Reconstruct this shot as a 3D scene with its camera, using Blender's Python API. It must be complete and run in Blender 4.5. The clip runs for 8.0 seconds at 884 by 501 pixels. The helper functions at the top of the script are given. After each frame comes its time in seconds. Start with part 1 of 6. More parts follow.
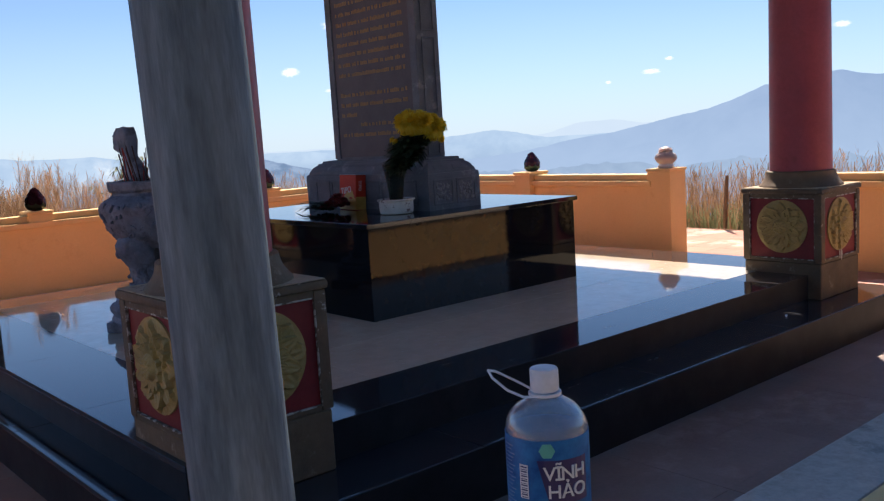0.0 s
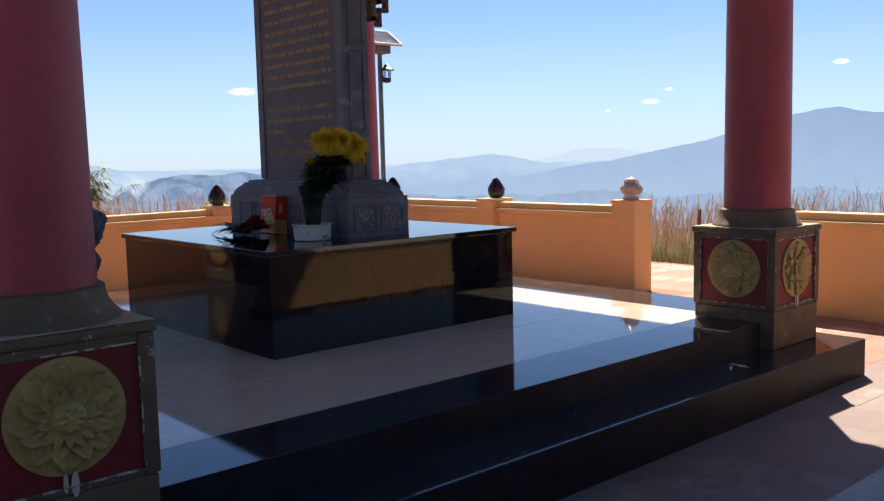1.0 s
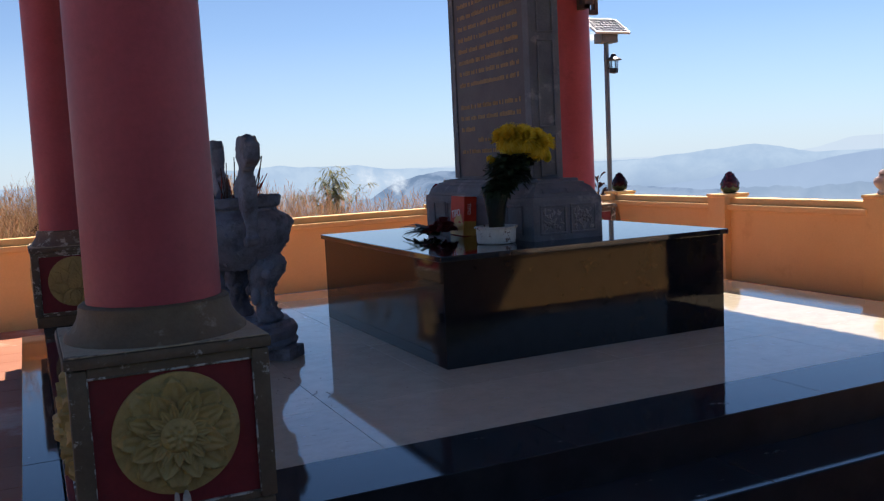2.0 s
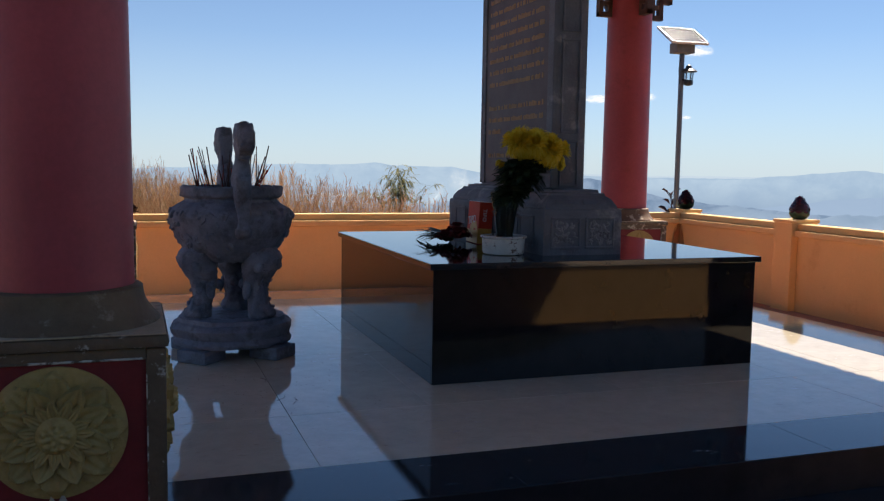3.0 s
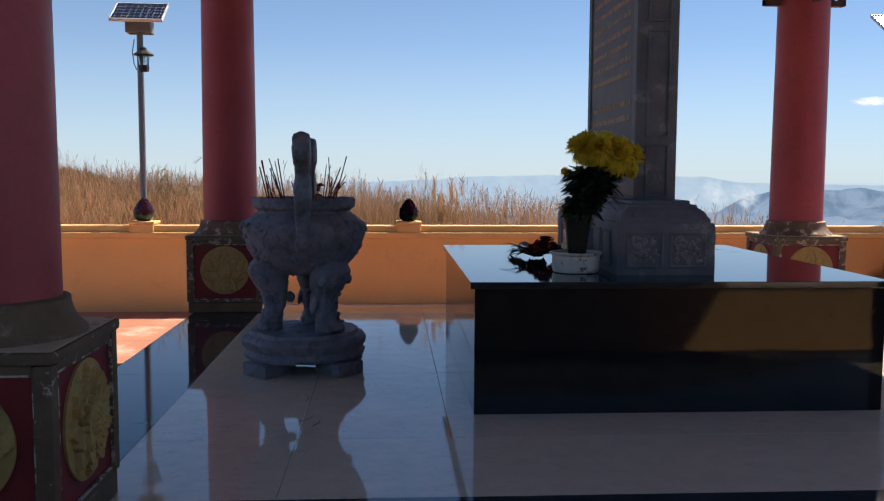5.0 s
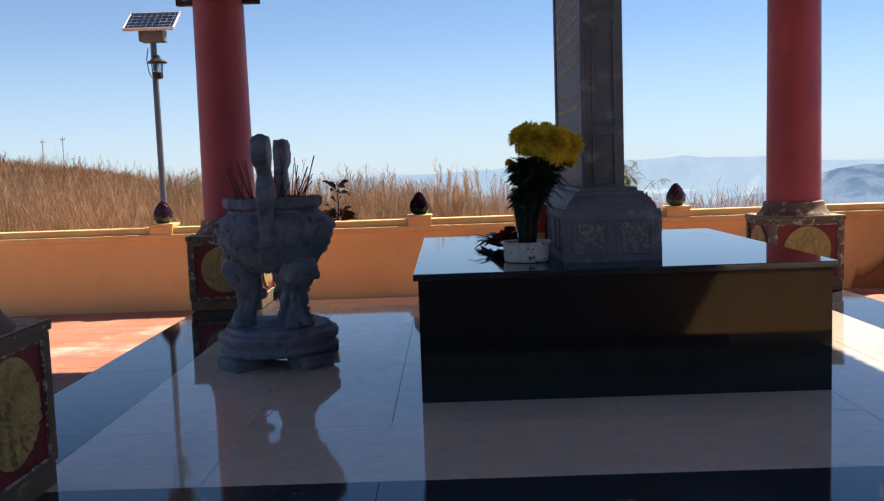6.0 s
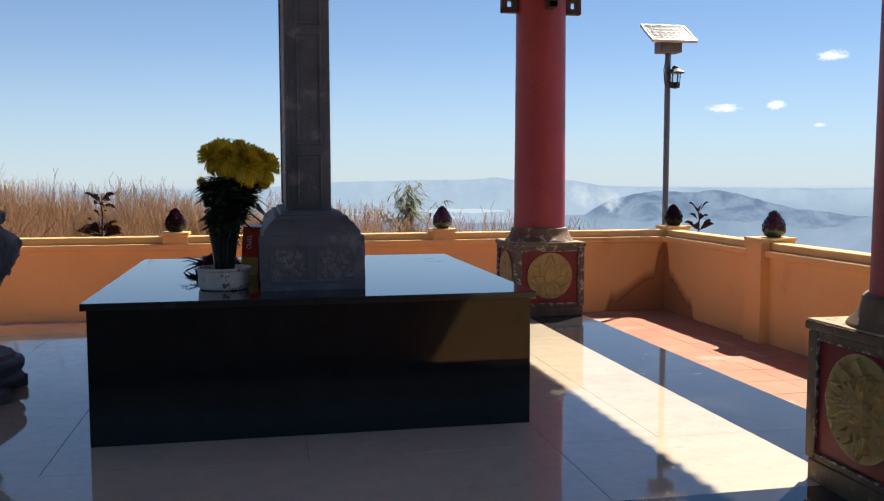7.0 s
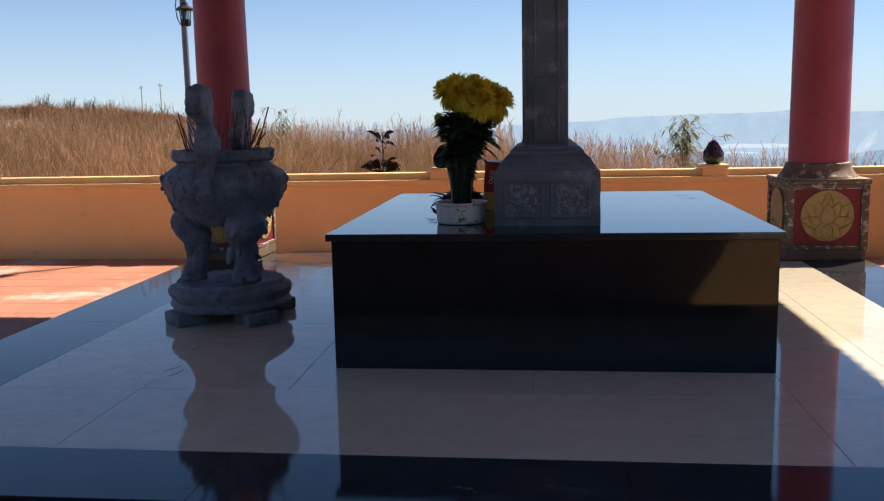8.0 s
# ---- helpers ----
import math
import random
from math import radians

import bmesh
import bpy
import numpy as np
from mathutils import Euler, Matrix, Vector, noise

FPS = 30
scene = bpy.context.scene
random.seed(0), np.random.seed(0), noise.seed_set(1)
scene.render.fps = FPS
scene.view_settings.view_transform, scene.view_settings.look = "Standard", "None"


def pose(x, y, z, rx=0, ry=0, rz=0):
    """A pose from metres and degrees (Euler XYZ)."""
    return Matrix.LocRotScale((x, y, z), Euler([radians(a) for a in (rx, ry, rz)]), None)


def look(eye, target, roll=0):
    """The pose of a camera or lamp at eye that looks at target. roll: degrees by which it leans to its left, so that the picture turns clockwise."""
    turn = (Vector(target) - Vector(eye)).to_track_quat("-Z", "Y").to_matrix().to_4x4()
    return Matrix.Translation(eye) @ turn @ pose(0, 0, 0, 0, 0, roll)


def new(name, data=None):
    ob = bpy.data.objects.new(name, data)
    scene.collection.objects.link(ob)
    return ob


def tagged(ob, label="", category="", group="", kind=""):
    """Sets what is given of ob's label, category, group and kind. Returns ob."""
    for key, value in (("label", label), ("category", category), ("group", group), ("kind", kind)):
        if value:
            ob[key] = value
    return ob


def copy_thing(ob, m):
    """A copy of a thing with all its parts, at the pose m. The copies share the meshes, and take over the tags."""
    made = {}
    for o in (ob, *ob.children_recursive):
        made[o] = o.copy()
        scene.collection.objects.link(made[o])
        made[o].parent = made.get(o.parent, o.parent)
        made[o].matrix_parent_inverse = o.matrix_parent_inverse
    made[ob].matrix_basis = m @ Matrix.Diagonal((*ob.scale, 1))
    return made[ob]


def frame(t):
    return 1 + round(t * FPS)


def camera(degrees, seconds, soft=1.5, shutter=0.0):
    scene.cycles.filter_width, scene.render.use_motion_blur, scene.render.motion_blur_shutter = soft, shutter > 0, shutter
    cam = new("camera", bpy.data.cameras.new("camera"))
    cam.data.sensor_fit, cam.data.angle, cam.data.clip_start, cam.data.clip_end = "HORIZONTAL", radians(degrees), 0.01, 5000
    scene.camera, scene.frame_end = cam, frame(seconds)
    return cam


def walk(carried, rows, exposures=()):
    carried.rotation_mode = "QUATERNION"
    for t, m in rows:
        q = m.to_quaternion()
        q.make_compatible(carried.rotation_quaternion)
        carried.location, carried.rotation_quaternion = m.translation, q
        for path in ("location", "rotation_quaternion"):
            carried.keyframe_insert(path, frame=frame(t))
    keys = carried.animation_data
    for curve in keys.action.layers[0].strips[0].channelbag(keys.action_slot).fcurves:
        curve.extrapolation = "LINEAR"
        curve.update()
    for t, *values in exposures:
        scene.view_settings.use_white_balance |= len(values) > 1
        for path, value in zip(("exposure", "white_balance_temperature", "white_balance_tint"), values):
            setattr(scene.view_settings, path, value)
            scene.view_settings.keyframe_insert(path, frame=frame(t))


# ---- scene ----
cam = camera(52.9, 8.0, 1.25)
EXPOSURES = [(t, stops, warm, tint) for t, stops, warm, tint in ((0.0, 0.94, 6400, 21), (1.7, 0.89, 6410, 21), (3.0, 0.73, 6620, 18), (4.7, 0.74, 6620, 18), (5.7, 0.89, 6480, 18), (6.0, 0.91, 6450, 18), (6.5, 0.77, 6600, 17), (7.5, 0.75, 6550, 17), (8.0, 0.84, 6480, 18))]
PATH = [
    (0, (-0.127, 0.079, 1.183), (1.168, 1.581, 0.922), -3.5),
    (0.1, (-0.055, 0.078, 1.174), (1.24, 1.581, 0.919), -3.2),
    (0.2, (0.035, 0.089, 1.174), (1.32, 1.602, 0.929), -3.2),
    (0.3, (0.116, 0.095, 1.184), (1.392, 1.617, 0.947), -2.8),
    (0.5, (0.281, 0.107, 1.2), (1.547, 1.64, 0.978), -2.4),
    (1, (0.598, 0.159, 1.166), (1.906, 1.656, 0.953), -1.4),
    (1.5, (0.852, 0.236, 1.192), (2.053, 1.824, 1.001), -2.3),
    (1.7, (0.980, 0.246, 1.178), (2.025, 1.942, 0.994), -3.2),
    (2.8, (1.597, 0.272, 1.163), (2.209, 2.162, 0.939), 0.3),
    (3, (1.743, 0.352, 1.146), (2.4, 2.231, 0.953), 0.9),
    (3.5, (2.058, 0.442, 1.163), (2.775, 2.305, 1.051), 1.0),
    (4, (2.343, 0.365, 1.179), (2.848, 2.298, 1.078), 1.1),
    (4.5, (2.59, 0.46, 1.152), (2.907, 2.429, 0.997), 1.3),
    (4.7, (2.672, 0.538, 1.146), (2.908, 2.517, 0.979), 1.1),
    (5.8, (3.230, 0.398, 1.150), (3.177, 2.389, 0.971), -1.9),
    (6, (3.36, 0.388, 1.159), (3.342, 2.379, 0.967), -2.0),
    (6.5, (3.687, 0.508, 1.161), (3.949, 2.481, 0.968), -0.8),
    (7, (3.955, 0.615, 1.173), (4.35, 2.569, 1.011), -0.1),
    (7.5, (4.141, 0.547, 1.166), (4.155, 2.533, 0.929), -0.6),
    (8, (4.188, 0.676, 1.158), (3.954, 2.64, 0.862), -1.2),
]
walk(cam, [(t, look(eye, target, roll)) for t, eye, target, roll in PATH], EXPOSURES)

# ---- world, sun ----
SUN_X, SUN_Y = 0.58, 0.50           # metres that the sun leans east and north for each metre up
EL = math.atan(1 / math.hypot(SUN_X, SUN_Y))
AZ = math.atan2(SUN_X, SUN_Y)
world = bpy.data.worlds.new("sky_world")
scene.world = world
world.use_nodes = True
wn, wl = world.node_tree.nodes, world.node_tree.links
sky = wn.new("ShaderNodeTexSky")
sky.sky_type = "NISHITA"
sky.sun_disc = False
sky.sun_elevation = EL
sky.sun_rotation = AZ
sky.altitude = 2400
sky.air_density = 0.85
sky.dust_density = 0.0
sky.ozone_density = 3.4
wn["Background"].inputs["Strength"].default_value = 0.070
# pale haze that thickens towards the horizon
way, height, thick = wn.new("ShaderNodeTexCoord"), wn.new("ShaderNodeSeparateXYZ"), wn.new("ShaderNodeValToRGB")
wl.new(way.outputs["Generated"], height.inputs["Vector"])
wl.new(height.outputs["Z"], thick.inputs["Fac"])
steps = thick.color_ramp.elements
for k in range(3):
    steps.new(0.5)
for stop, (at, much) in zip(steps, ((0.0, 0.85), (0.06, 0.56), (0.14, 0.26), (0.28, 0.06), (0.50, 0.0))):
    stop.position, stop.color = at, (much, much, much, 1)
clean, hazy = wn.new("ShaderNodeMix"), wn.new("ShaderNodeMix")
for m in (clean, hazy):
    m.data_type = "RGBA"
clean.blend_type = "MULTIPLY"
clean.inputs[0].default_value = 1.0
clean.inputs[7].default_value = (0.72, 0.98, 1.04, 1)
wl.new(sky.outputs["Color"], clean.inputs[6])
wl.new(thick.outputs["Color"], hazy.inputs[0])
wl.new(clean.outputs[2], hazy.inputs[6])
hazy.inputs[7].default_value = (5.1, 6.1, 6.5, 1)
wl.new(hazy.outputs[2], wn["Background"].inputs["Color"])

sun_data = bpy.data.lights.new("sun", "SUN")
sun_data.energy, sun_data.angle, sun_data.color = 5.0, radians(0.55), (1.0, 0.91, 0.73)
sun = new("sun", sun_data)
sun.matrix_world = look((SUN_X * 20, SUN_Y * 20, 20), (0, 0, 0))

# ---- materials ----


def nodes_of(name):
    m = bpy.data.materials.new(name)
    m.use_nodes = True
    t = m.node_tree
    return m, t.nodes, t.links, t.nodes["Principled BSDF"]


def ramp_of(n, stops):
    r = n.new("ShaderNodeValToRGB")
    e = r.color_ramp.elements
    while len(e) < len(stops):
        e.new(0.5)
    for k, (p, c) in zip(e, stops):
        k.position, k.color = p, (*c, 1)
    return r


def mixed(n, l, kind, fac, a, b):
    m = n.new("ShaderNodeMix")
    m.data_type, m.blend_type = "RGBA", kind
    for sock, v in ((m.inputs[0], fac), (m.inputs[6], a), (m.inputs[7], b)):
        if hasattr(v, "links"):
            l.new(v, sock)
        else:
            sock.default_value = v if isinstance(v, (int, float)) else (*v, 1)
    return m.outputs[2]


def noise_of(n, l, scale, detail=4.0, rough=0.6, stretch=None, world_space=False):
    c = n.new("ShaderNodeTexCoord")
    x = n.new("ShaderNodeTexNoise")
    x.inputs["Scale"].default_value, x.inputs["Detail"].default_value, x.inputs["Roughness"].default_value = scale, detail, rough
    src = c.outputs["Object"]
    if world_space:
        g = n.new("ShaderNodeNewGeometry")
        src = g.outputs["Position"]
    if stretch:
        v = n.new("ShaderNodeMapping")
        v.inputs["Scale"].default_value = stretch
        l.new(src, v.inputs["Vector"])
        src = v.outputs["Vector"]
    l.new(src, x.inputs["Vector"])
    return x.outputs["Fac"]


def surface(name, dark, light, scale=6.0, grain=60.0, rough=(0.5, 0.7), bump=0.15, metal=0.0, stain=None, stain_scale=2.0,
            stain_at=(0.58, 0.7), random_by=None, stretch=None, coat=0.0, spec=0.5, bump_scale=None, world_space=False, speckle=0.12, island=False, marks=None):
    """A painted, stone or cement surface: broad variation, fine grain, stains of a shape of their own, and relief."""
    m, n, l, p = nodes_of(name)
    broad = noise_of(n, l, scale, 5, 0.6, stretch, world_space)
    fine = noise_of(n, l, grain, 3, 0.7, stretch, world_space)
    r = ramp_of(n, ((0.3, dark), (0.7, light)))
    l.new(broad, r.inputs["Fac"])
    fr = ramp_of(n, ((0.25, (1 - speckle,) * 3), (0.75, (1 + speckle * 0.55,) * 3)))
    l.new(fine, fr.inputs["Fac"])
    col = mixed(n, l, "MULTIPLY", 1.0, r.outputs["Color"], fr.outputs["Color"])
    if stain:
        s = noise_of(n, l, stain_scale, 8, 0.7, None, world_space)
        sr = ramp_of(n, ((stain_at[0], (0, 0, 0)), (stain_at[1], (1, 1, 1))))
        l.new(s, sr.inputs["Fac"])
        col = mixed(n, l, "MIX", sr.outputs["Color"], col, stain)
    if random_by:
        info = n.new("ShaderNodeNewGeometry" if island else "ShaderNodeObjectInfo")
        rr = ramp_of(n, ((0.0, (1 - random_by,) * 3), (1.0, (1 + random_by * 0.6,) * 3)))
        l.new(info.outputs["Random Per Island" if island else "Random"], rr.inputs["Fac"])
        col = mixed(n, l, "MULTIPLY", 1.0, col, rr.outputs["Color"])
    mr = n.new("ShaderNodeMapRange")
    mr.inputs["To Min"].default_value, mr.inputs["To Max"].default_value = rough
    l.new(noise_of(n, l, scale * 2.3, 5, 0.65, None, world_space), mr.inputs["Value"])
    matt = mr.outputs["Result"]
    if marks:                             # dried dirt lying in clusters on polish: size of the specks, threshold, colour
        where = ramp_of(n, ((0.50, (0, 0, 0)), (0.60, (1, 1, 1))))
        l.new(noise_of(n, l, 1.15, 3, 0.6, None, True), where.inputs["Fac"])
        speck = ramp_of(n, ((marks[1], (0, 0, 0)), (marks[1] + 0.05, (1, 1, 1))))
        l.new(noise_of(n, l, marks[0], 7, 0.62, (1.0, 2.2, 1.0), True), speck.inputs["Fac"])
        dirt = mixed(n, l, "MULTIPLY", 1.0, where.outputs["Color"], speck.outputs["Color"])
        col = mixed(n, l, "MIX", dirt, col, marks[2])
        matt = mixed(n, l, "MIX", dirt, matt, (0.5, 0.5, 0.5))
    l.new(col, p.inputs["Base Color"])
    l.new(matt, p.inputs["Roughness"])
    p.inputs["Metallic"].default_value = metal
    p.inputs["Coat Weight"].default_value = coat
    p.inputs["Specular IOR Level"].default_value = spec
    if bump:
        b = n.new("ShaderNodeBump")
        b.inputs["Strength"].default_value, b.inputs["Distance"].default_value = bump, 0.01
        l.new(noise_of(n, l, bump_scale or grain, 5, 0.65, stretch, world_space), b.inputs["Height"])
        l.new(b.outputs["Normal"], p.inputs["Normal"])
    return m


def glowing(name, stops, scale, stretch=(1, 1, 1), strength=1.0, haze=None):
    """Far distance as a plain glowing backdrop, the air's haze put into its colour."""
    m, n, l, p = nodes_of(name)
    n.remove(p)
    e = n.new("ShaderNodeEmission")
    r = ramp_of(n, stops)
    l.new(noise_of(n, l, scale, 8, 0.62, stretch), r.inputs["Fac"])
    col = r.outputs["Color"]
    if haze:                              # haze painted in by height: where it is thickest, where it ends, its colour
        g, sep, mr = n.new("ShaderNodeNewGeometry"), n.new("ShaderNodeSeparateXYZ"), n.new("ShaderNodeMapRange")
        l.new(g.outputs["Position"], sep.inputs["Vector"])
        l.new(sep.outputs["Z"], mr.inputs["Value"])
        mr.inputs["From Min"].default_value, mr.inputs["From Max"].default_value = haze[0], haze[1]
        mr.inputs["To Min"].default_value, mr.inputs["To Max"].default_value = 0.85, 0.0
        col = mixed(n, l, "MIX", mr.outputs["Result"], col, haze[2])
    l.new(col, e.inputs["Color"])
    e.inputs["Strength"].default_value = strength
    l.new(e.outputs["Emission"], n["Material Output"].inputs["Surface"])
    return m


M_TILE = surface("polished_cream_tile", (0.64, 0.565, 0.43), (0.71, 0.635, 0.495), 1.3, 9, (0.015, 0.06), 0.006, stain=(0.50, 0.43, 0.34),
                 stain_scale=3.4, stain_at=(0.62, 0.82), random_by=0.06, spec=0.8, world_space=True, marks=(13.0, 0.60, (0.33, 0.28, 0.22)))
M_BLACK = surface("polished_black_granite", (0.024, 0.025, 0.029), (0.043, 0.044, 0.049), 5, 260, (0.02, 0.07), 0.005, spec=0.55, stain=(0.085, 0.08, 0.078),
                  stain_scale=2.2, stain_at=(0.52, 0.86), world_space=True, marks=(7.0, 0.62, (0.085, 0.08, 0.075)))
M_BLACK_BOX = surface("mirror_black_granite", (0.007, 0.008, 0.011), (0.011, 0.012, 0.016), 9, 260, (0.02, 0.05), 0.004, spec=0.30, world_space=True)
M_BLACK_TOP = surface("dusty_mirror_granite", (0.010, 0.011, 0.014), (0.018, 0.019, 0.022), 6, 260, (0.02, 0.07), 0.004, spec=0.62, stain=(0.060, 0.056, 0.052), stain_scale=3.2, stain_at=(0.60, 0.80), world_space=True, marks=(5.0, 0.635, (0.045, 0.041, 0.038)))
M_RISER = surface("dull_black_granite", (0.016, 0.016, 0.018), (0.030, 0.030, 0.033), 5, 200, (0.30, 0.45), 0.02, spec=0.10, stain=(0.05, 0.048, 0.046), stain_scale=2.2, stain_at=(0.52, 0.86), world_space=True)
M_GROUT = surface("dark_joint_mortar", (0.33, 0.275, 0.20), (0.41, 0.345, 0.26), 8, 90, (0.8, 0.95), 0.2)
M_TERRA = surface("terracotta_paver", (0.42, 0.168, 0.095), (0.50, 0.222, 0.135), 1.6, 55, (0.55, 0.8), 0.12, stain=(0.62, 0.46, 0.36), stain_scale=0.8,
                  stain_at=(0.555, 0.66), random_by=0.09, world_space=True)
M_TERRA_REST = surface("terracotta_paver_joined", (0.42, 0.168, 0.095), (0.50, 0.222, 0.135), 1.6, 55, (0.55, 0.8), 0.12, stain=(0.62, 0.46, 0.36), stain_scale=0.8,
                  stain_at=(0.555, 0.66), random_by=0.09, island=True, world_space=True)
M_FRONT_PAVER = surface("dark_brown_paver", (0.20, 0.145, 0.118), (0.29, 0.22, 0.18), 1.3, 50, (0.5, 0.75), 0.12, stain=(0.40, 0.34, 0.28), stain_scale=1.1,
                  stain_at=(0.56, 0.74), random_by=0.10, island=True, world_space=True)
M_BED = surface("red_mortar_bed", (0.36, 0.17, 0.10), (0.44, 0.23, 0.14), 5, 70, (0.85, 0.95), 0.2)
M_ORANGE = surface("orange_wall_paint", (0.82, 0.52, 0.208), (0.86, 0.57, 0.243), 1.4, 45, (0.6, 0.8), 0.05, stain=(0.62, 0.31, 0.11), stain_scale=1.7,
                   stain_at=(0.58, 0.82), world_space=True, speckle=0.04)
M_CEMENT = surface("rough_grey_cement", (0.44, 0.38, 0.32), (0.57, 0.50, 0.43), 4, 50, (0.8, 0.95), 0.5, stain=(0.22, 0.20, 0.17), stain_scale=6, speckle=0.22)
M_RED = surface("red_column_paint", (0.34, 0.045, 0.060), (0.42, 0.066, 0.080), 2.0, 40, (0.42, 0.62), 0.06, stain=(0.20, 0.035, 0.032), stain_scale=3.0,
                stain_at=(0.6, 0.8), world_space=True)
M_PANEL = surface("deep_red_panel_paint", (0.17, 0.010, 0.014), (0.23, 0.016, 0.020), 5, 60, (0.45, 0.65), 0.12, stain=(0.10, 0.025, 0.028), stain_scale=7,
                  stain_at=(0.62, 0.78))
M_BROWN = surface("worn_brown_cement_paint", (0.118, 0.076, 0.042), (0.188, 0.126, 0.070), 6, 60, (0.6, 0.85), 0.35, stain=(0.36, 0.29, 0.22), stain_scale=7,
                  stain_at=(0.58, 0.70), random_by=0.08)
M_CHIPPED = surface("chipped_brown_edge_paint", (0.105, 0.068, 0.040), (0.175, 0.116, 0.068), 7, 60, (0.6, 0.85), 0.5, stain=(0.46, 0.40, 0.33), stain_scale=19,
                    stain_at=(0.61, 0.66), random_by=0.08)
M_CHIPPED_MORE = surface("badly_chipped_edge_paint", (0.11, 0.078, 0.050), (0.18, 0.13, 0.082), 7, 60, (0.6, 0.85), 0.5, stain=(0.48, 0.42, 0.34), stain_scale=16, stain_at=(0.555, 0.60), random_by=0.08)
M_FLAKED = surface("flaking_brown_cement_paint", (0.13, 0.075, 0.050), (0.22, 0.135, 0.082), 7, 60, (0.6, 0.85), 0.5, stain=(0.50, 0.43, 0.33), stain_scale=11,
                   stain_at=(0.53, 0.59))
M_CREAMTOP = surface("blotched_cream_paint", (0.42, 0.32, 0.20), (0.56, 0.45, 0.30), 9, 60, (0.7, 0.9), 0.3, stain=(0.16, 0.11, 0.07), stain_scale=9, stain_at=(0.52, 0.62))
M_GOLD = surface("ochre_gold_relief_paint", (0.36, 0.235, 0.075), (0.50, 0.345, 0.115), 12, 90, (0.5, 0.7), 0.25, stain=(0.22, 0.14, 0.05), stain_scale=11,
                 stain_at=(0.6, 0.76))
M_STELE = surface("grey_carved_stone", (0.098, 0.106, 0.128), (0.170, 0.180, 0.206), 5, 70, (0.5, 0.75), 0.45, stain=(0.34, 0.335, 0.33), stain_scale=7, stain_at=(0.56, 0.74))
M_WORN = surface("rubbed_pale_carving", (0.18, 0.184, 0.195), (0.28, 0.28, 0.28), 18, 70, (0.55, 0.75), 0.4, stain=(0.13, 0.13, 0.14), stain_scale=16, stain_at=(0.5, 0.6))
M_PLAQUE = surface("dark_polished_slab", (0.105, 0.092, 0.098), (0.15, 0.132, 0.138), 4, 70, (0.5, 0.65), 0.04, spec=0.3)
M_LETTER = surface("faded_gilt_letters", (0.33, 0.18, 0.065), (0.43, 0.245, 0.09), 20, 120, (0.4, 0.6), 0.1)
M_BURNER = surface("blue_grey_stone", (0.120, 0.135, 0.175), (0.225, 0.25, 0.305), 8, 60, (0.55, 0.8), 0.7, stain=(0.070, 0.072, 0.084), stain_scale=9, stain_at=(0.50, 0.68), bump_scale=26)
M_STICK = surface("burnt_incense_stick", (0.05, 0.03, 0.025), (0.11, 0.05, 0.04), 20, 100, (0.8, 0.95), 0)
M_STICKRED = surface("red_incense_stick", (0.30, 0.03, 0.025), (0.38, 0.05, 0.03), 20, 100, (0.8, 0.95), 0)
M_ASH = surface("grey_incense_ash", (0.30, 0.28, 0.26), (0.42, 0.39, 0.36), 12, 120, (0.9, 1.0), 0.5)
M_FINIAL = surface("maroon_glaze", (0.050, 0.010, 0.024), (0.10, 0.018, 0.036), 14, 80, (0.05, 0.13), 0.08, coat=0.7)
M_FINGREEN = surface("green_glaze", (0.06, 0.11, 0.06), (0.13, 0.19, 0.11), 14, 80, (0.12, 0.3), 0.08, coat=0.5)
M_FINPINK = surface("pale_pink_glaze", (0.80, 0.66, 0.62), (0.88, 0.77, 0.73), 14, 80, (0.25, 0.45), 0.08, coat=0.2)
M_STEEL = surface("weathered_galvanised_pipe", (0.075, 0.112, 0.142), (0.20, 0.25, 0.29), 9, 30, (0.6, 0.8), 0.2, metal=0.0, spec=0.25, stain=(0.15, 0.085, 0.05), stain_scale=16,
                  stain_at=(0.64, 0.72), stretch=(4, 4, 0.6), speckle=0.42)
M_STEEL2 = surface("grey_lamp_pole", (0.13, 0.155, 0.19), (0.20, 0.235, 0.275), 5, 60, (0.4, 0.6), 0.08, metal=0.3, stretch=(6, 6, 0.5))
M_ALU = surface("aluminium_frame", (0.55, 0.56, 0.58), (0.68, 0.69, 0.70), 8, 80, (0.4, 0.5), 0.02, metal=0.3)
M_CELL = surface("solar_cells", (0.010, 0.014, 0.030), (0.018, 0.024, 0.048), 6, 40, (0.11, 0.14), 0, spec=0.22)
M_LANTERN = surface("black_lantern_metal", (0.012, 0.012, 0.012), (0.03, 0.03, 0.03), 9, 90, (0.35, 0.5), 0.05)
M_BOXGREY = surface("weathered_grey_casing", (0.16, 0.15, 0.14), (0.24, 0.23, 0.21), 8, 80, (0.5, 0.7), 0.05)
M_WOOD = surface("dark_brown_fretwork", (0.075, 0.038, 0.030), (0.12, 0.062, 0.045), 8, 60, (0.5, 0.7), 0.15)
M_CEIL = surface("painted_ceiling", (0.34, 0.30, 0.29), (0.42, 0.38, 0.36), 3, 50, (0.7, 0.9), 0.05)
M_ROOF = surface("glazed_roof_tile", (0.28, 0.09, 0.05), (0.40, 0.15, 0.08), 6, 60, (0.3, 0.5), 0.1, random_by=0.12)
M_ENAMEL = surface("chipped_white_enamel", (0.62, 0.60, 0.55), (0.74, 0.72, 0.67), 9, 90, (0.3, 0.5), 0.12, stain=(0.13, 0.055, 0.03), stain_scale=26, stain_at=(0.56, 0.60))
